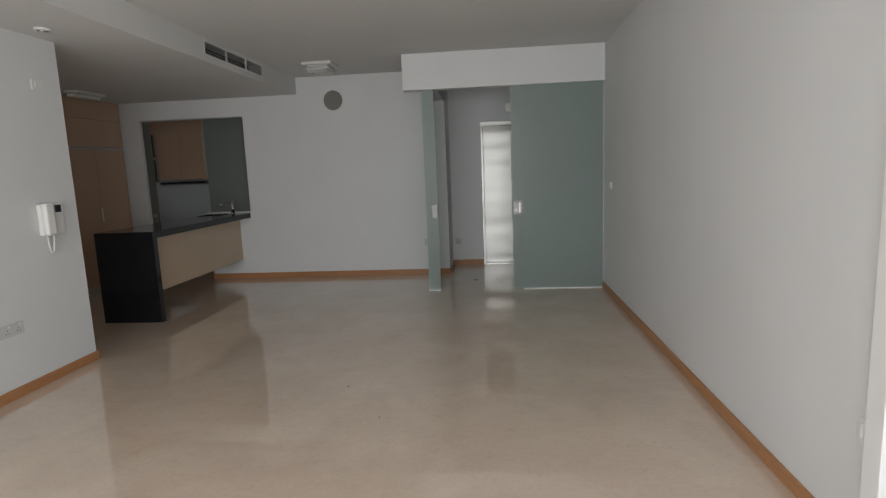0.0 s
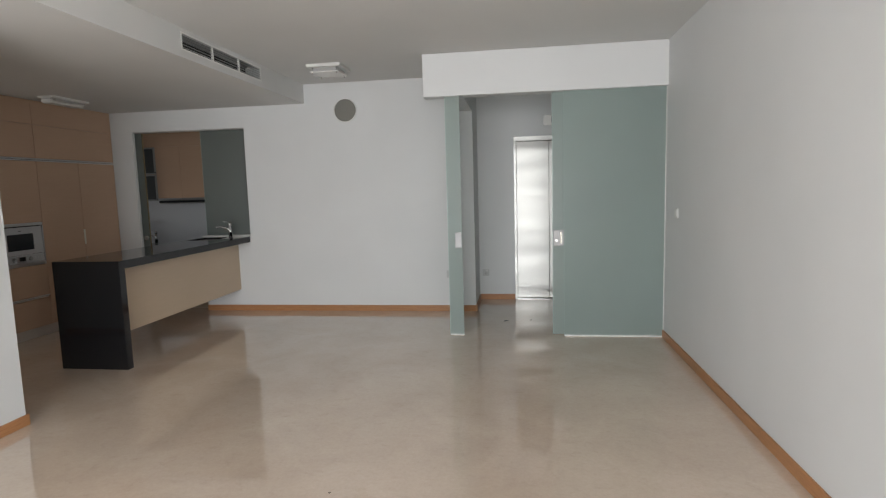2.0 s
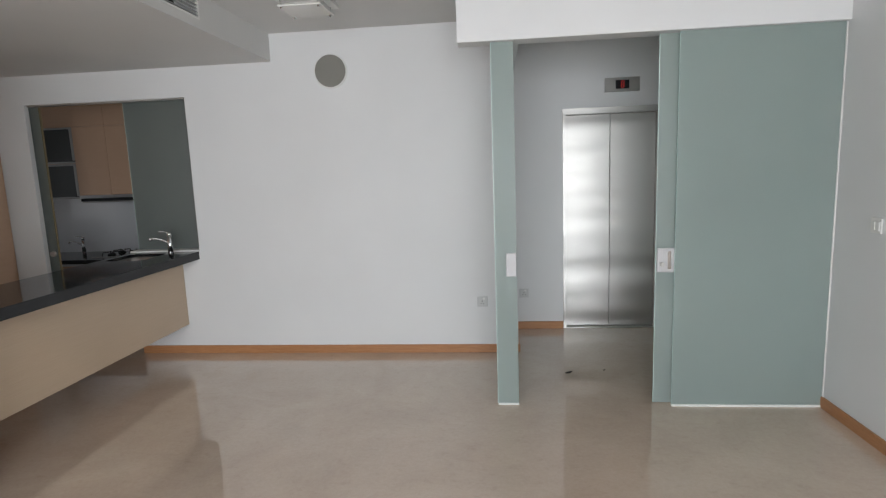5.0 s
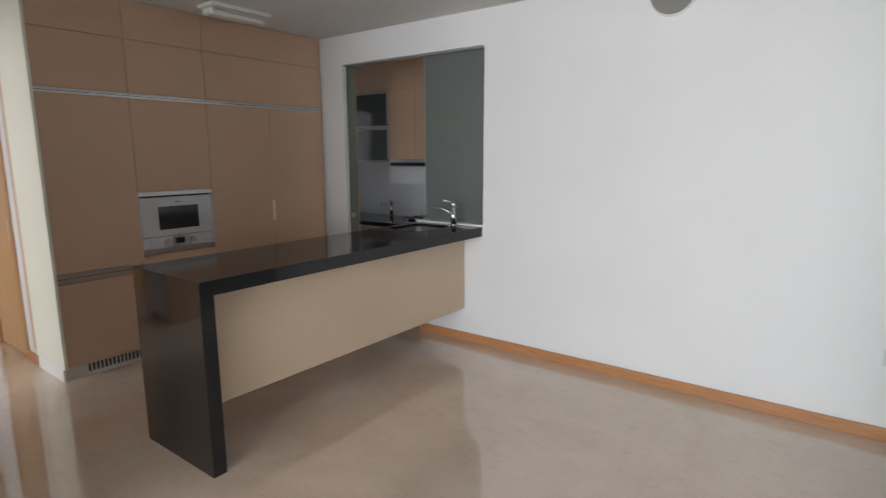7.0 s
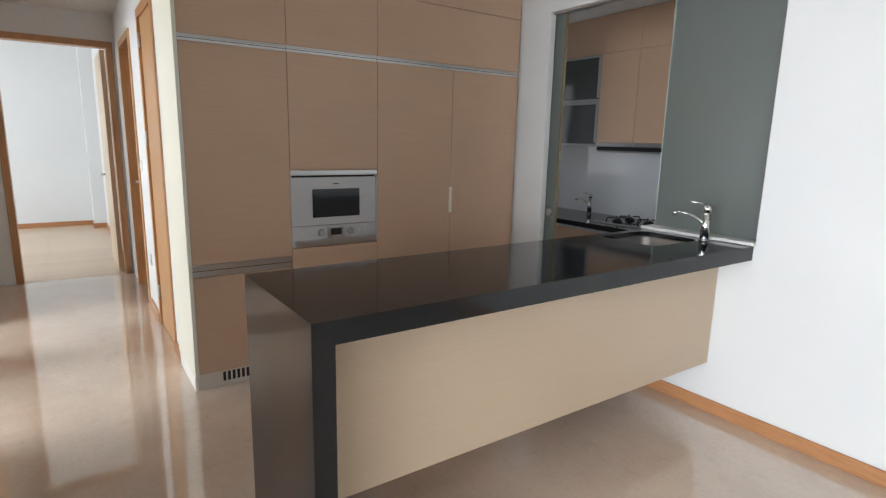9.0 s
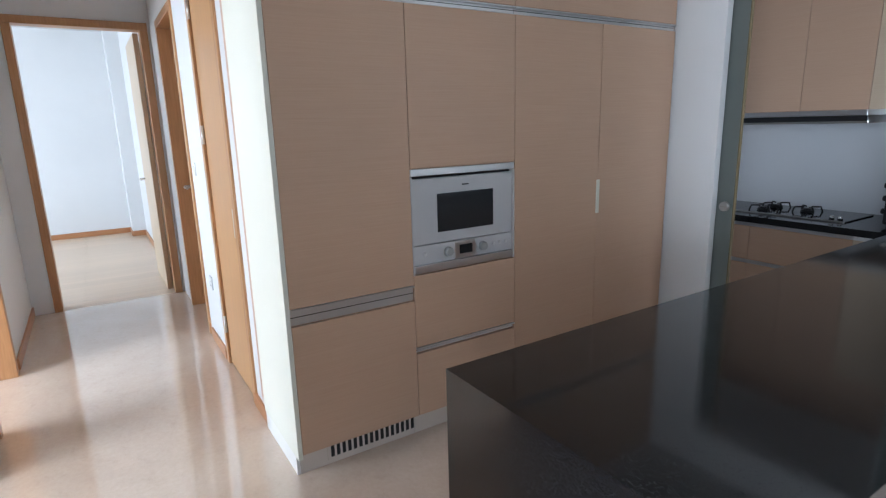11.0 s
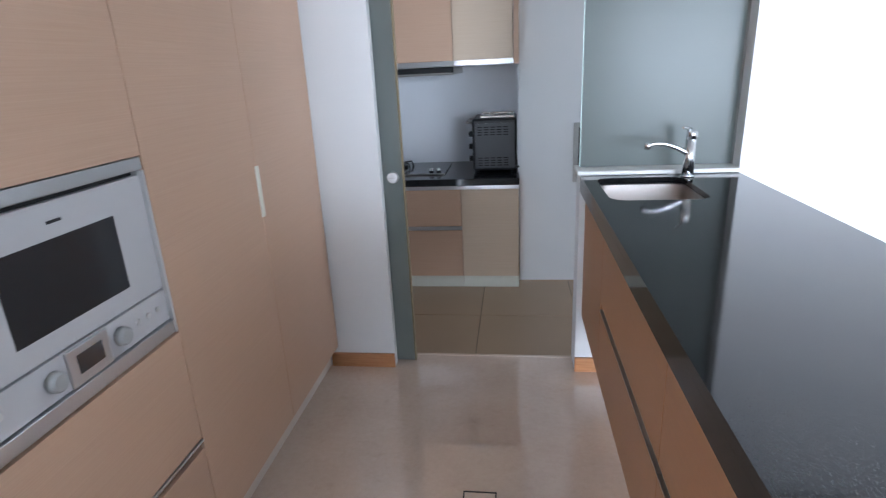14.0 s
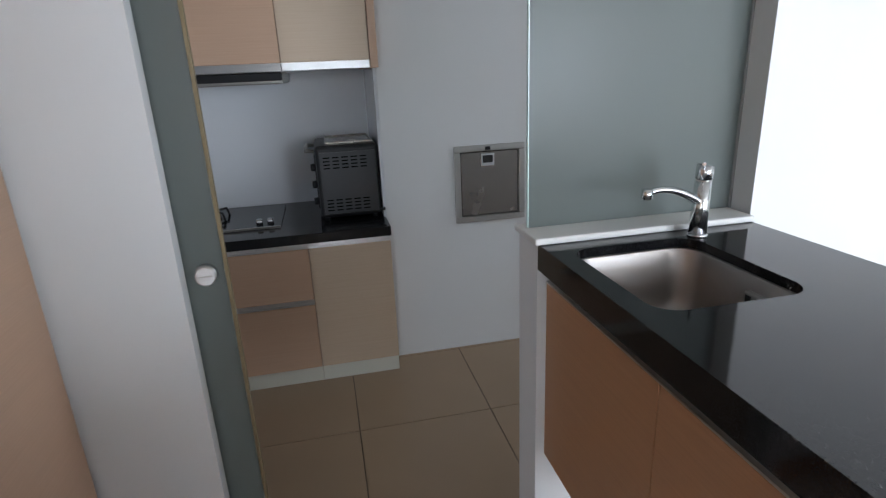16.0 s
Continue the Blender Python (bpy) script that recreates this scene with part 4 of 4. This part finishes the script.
base_unit(-4.5, -3.84, True, "tan laminate base unit with two wide drawers")
base_unit(-5.28, -4.5, False, "tan laminate base unit with one door")


def wall_unit(x0, x1, label, mat=LAMI):
    u = thing("wall_cabinet", ((x0 + x1) / 2, 8.8, 1.35), label, "cabinet", "wet kitchen wall units")
    yf = 8.575
    part("body", box(x0 + 0.001, x1 - 0.001, yf + 0.021, KB - 0.014, 1.385, LZ - 0.003), LAMI, u)
    part("door", box(x0 + 0.0015, x1 - 0.0015, yf, yf + 0.02, 1.385, 2.12, 0.0012), mat, u)
    g = part("grip_channel", box(x0 + 0.001, x1 - 0.001, yf - 0.001, yf + 0.03, 1.352, 1.384, 0.002), ALU, u, "satin aluminium grip rail")
    part("lip", box(x0 + 0.001, x1 - 0.001, yf - 0.008, yf + 0.002, 1.376, 1.384), ALU, g)
    part("top_panel", box(x0 + 0.001, x1 - 0.001, yf + 0.002, yf + 0.02, 2.122, LZ - 0.003), LAMI, u)
    return u


wall_unit(-3.222, -2.866, "tan laminate wall cabinet beside the column", OAKP)
wall_unit(-3.60, -3.222, "tan laminate wall cabinet above the cooker hood")
wall_unit(-3.98, -3.60, "tan laminate wall cabinet above the cooker hood")
part("end_panel", box(-2.864, -2.832, 8.57, KB - 0.014, 1.352, LZ - 0.003, 0.001), LAMI, thing("filler_panel", (-2.85, 8.9, 1.35), "tan laminate filler panel beside the wall units", "panel"))
gu = thing("glass_wall_cabinet", (-4.5, 8.8, 1.35), "wall cabinet with smoked glass doors in aluminium frames", "cabinet")
part("body", box(-5.0, -3.982, 8.60, KB - 0.014, 1.352, LZ - 0.003), LAMI, gu)
for z0, z1 in ((1.352, 1.73), (1.735, 2.12)):
    dd = part("door", box(-5.0, -3.984, 8.584, 8.598, z0, z1, 0.001), CLEARG, gu, "smoked glass flap")
    part("rail", box(-5.0, -3.984, 8.578, 8.586, z0, z0 + 0.02, 0.002), GREYF, dd)
    part("rail", box(-5.0, -3.984, 8.578, 8.586, z1 - 0.02, z1, 0.002), GREYF, dd)
    part("stile", box(-4.012, -3.984, 8.576, 8.585, z0 + 0.03, z1 - 0.02, 0.002), GREYF, dd)
hood = thing("cooker_hood", (-3.6, 8.8, 1.33), "slim dark steel cooker hood under the cabinets", "cooker hood")
part("body", box(-3.978, -3.224, 8.60, KB - 0.02, 1.305, 1.351, 0.004), STEEL, hood)
part("front_strip", box(-3.978, -3.224, 8.585, 8.60, 1.318, 1.349, 0.003), BLACK, hood)

hob = thing("gas_hob", (-3.65, 8.93, KC), "black glass gas hob with cast pan supports", "hob")
part("plate", box(-4.05, -3.32, 8.72, 9.16, KC, KC + 0.009, 0.003), SCREEN, hob)
part("front_rim", box(-4.05, -3.32, 8.712, 8.722, KC, KC + 0.011, 0.002), STEEL, hob)
for x, y in ((-3.90, 9.03), (-3.90, 8.85), (-3.66, 8.98)):
    bn = part("burner", rod((x, y, KC + 0.009), (x, y, KC + 0.026), 0.045, 0.04, 24, bev=0.003), BLACK, hob)
    part("cap", rod((x, y, KC + 0.026), (x, y, KC + 0.033), 0.03, 0.028, 24, bev=0.002), BLACK, bn)
    bm = None
    for k in range(4):
        a = k * math.pi / 2 + math.pi / 4
        c, s = math.cos(a), math.sin(a)
        bm = tube([(x + 0.025 * c, y + 0.025 * s, KC + 0.045), (x + 0.085 * c, y + 0.085 * s, KC + 0.045), (x + 0.098 * c, y + 0.098 * s, KC + 0.009)], 0.006, 8, bm=bm)
    part("pan_support", bm, BLACK, hob)
for x in (-3.42, -3.37):
    part("knob", rod((x, 8.78, KC + 0.009), (x, 8.78, KC + 0.034), 0.016, 0.013, 20, bev=0.002), CHROME, hob)
mixer(-4.46, 9.12, KC, 190, 0.2, "chrome single lever tap in the wet kitchen")


def toaster():
    t = thing("toaster_oven", (-2.99, 8.93, KC), "black toaster oven with vented side and knobs", "oven")
    x0, x1, y0, y1, z0, z1 = -3.135, -2.848, 8.745, 9.14, KC + 0.014, KC + 0.352
    part("body", box(x0, x1, y0, y1, z0, z1, 0.016), BLACK, t)
    part("side_plate", box(x0 + 0.02, x1 - 0.012, y0 - 0.003, y0 + 0.001, z0 + 0.02, z1 - 0.03, 0.001), shader("charcoal_sheet", 0.38, 0, (0.018, 0.019, 0.022))[0], t)
    for rows, zb in ((4, z1 - 0.105), (4, z0 + 0.035)):
        for r in range(rows):
            for k in range(5):
                x = x0 + 0.035 + k * 0.042
                part("vent_slot", box(x, x + 0.03, y0 - 0.0045, y0 - 0.0028, zb + r * 0.016, zb + r * 0.016 + 0.006), SLOT, t)
    for k, z in enumerate((z1 - 0.1, z1 - 0.18, z1 - 0.26)):
        part("knob", rod((x0, y0 + 0.05, z), (x0 - 0.024, y0 + 0.05, z), 0.019, 0.017, 18, bev=0.002), BLACK, t, "black control knob")
    part("door_glass", box(x0 - 0.006, x0 + 0.001, y0 + 0.1, y1 - 0.02, z0 + 0.03, z1 - 0.05, 0.002), SCREEN, t)
    h = tube([(x0, y0 + 0.12, z1 - 0.035), (x0 - 0.04, y0 + 0.12, z1 - 0.03), (x0 - 0.04, y1 - 0.04, z1 - 0.03), (x0, y1 - 0.04, z1 - 0.035)], 0.009, 10)
    part("handle", h, STEEL, t, "grey door handle")
    for x in (x0 + 0.03, x1 - 0.03):
        for y in (y0 + 0.03, y1 - 0.03):
            part("foot", rod((x, y, KC), (x, y, z0 + 0.002), 0.012), BLACK, t)
    part("cord", tube([(x1 - 0.002, y0 + 0.06, z0 + 0.06), (x1 + 0.013, y0 + 0.03, z0 + 0.05), (x1 + 0.011, y0 - 0.02, z0 + 0.025), (x1 - 0.01, y0 - 0.03, z0 + 0.03)], 0.005, 8), BLACK, t)
    # A dark steel tray stands in for the clear glass piece on top.
    tr = thing("glassware_stand_in", (-2.97, 8.95, z1), "thin dark steel tray standing in for clear glassware on the toaster oven", "tray")
    part("base", box(-3.08, -2.87, 8.80, 9.1, z1, z1 + 0.004, 0.001), CHUTE, tr)
    for a in ((-3.084, -3.08, 8.80, 9.1), (-2.87, -2.866, 8.80, 9.1), (-3.084, -2.866, 9.1, 9.104), (-3.084, -2.866, 8.796, 8.80)):
        part("rim", box(*a, z1, z1 + 0.012, 0.001), CHUTE, tr)


toaster()

ch = thing("rubbish_chute", (-2.33, 8.73, 0.8), "brushed steel rubbish chute hatch set in the wall", "hatch")
c0, c1, cz0, cz1 = -2.49, -2.135, 0.605, 0.982
for a in ((c0, c1, cz1 - 0.03, cz1), (c0, c1, cz0, cz0 + 0.03)):
    part("frame", box(a[0], a[1], 8.712, 8.73, a[2], a[3], 0.004), STEEL, ch)
for a in ((c0, c0 + 0.03), (c1 - 0.03, c1)):
    part("frame", box(a[0], a[1], 8.712, 8.73, cz0 + 0.03, cz1 - 0.03, 0.004), STEEL, ch)
flap = part("flap", box(c0 + 0.034, c1 - 0.034, 8.719, 8.7295, cz0 + 0.034, cz1 - 0.034, 0.002), CHUTE, ch, "steel flap")
lt = part("latch", box(-2.36, -2.29, 8.711, 8.72, cz1 - 0.105, cz1 - 0.04, 0.005), CHROME, flap, "chrome latch")
part("latch_recess", box(-2.35, -2.30, 8.7095, 8.712, cz1 - 0.085, cz1 - 0.05), DARK, lt)
part("latch_clip", box(-2.338, -2.312, 8.704, 8.713, cz1 - 0.024, cz1 - 0.008, 0.002), BLACK, ch)
part("dark_gap", box(c0 + 0.03, c1 - 0.03, 8.7285, 8.7298, cz0 + 0.03, cz1 - 0.03), DARK, ch)

# ---- floor pieces ----
T, X0, Y0 = 0.566, -3.068, 8.146
for i in range(-4, 5):
    for j in range(-2, 3):
        x0, x1 = max(X0 + i * T + 0.002, -5.298), min(X0 + (i + 1) * T - 0.002, -0.602)
        y0, y1 = max(Y0 + j * T + 0.002, NY + 0.133), min(Y0 + (j + 1) * T - 0.002, KB - 0.002)
        if x1 - x0 < 0.02 or y1 - y0 < 0.02:
            continue
        part("tile", box(x0, x1, y0, y1, KF - 0.004, KF, 0.0012), KTILE, kitchen_floor)
plank_mesh = bpy.data.meshes.new("plank")
bm = box(0, 0.0908, -2.05, 2.05, -0.012, 0, 0.0012)
bm.to_mesh(plank_mesh)
bm.free()
plank_mesh.materials.append(PLANK)
for k in range(40):
    ob = new("plank", plank_mesh)
    ob.parent = bedroom_floor
    ob.matrix_basis = pose(-10.538 + k * 0.0914, 3.5, 0.0)
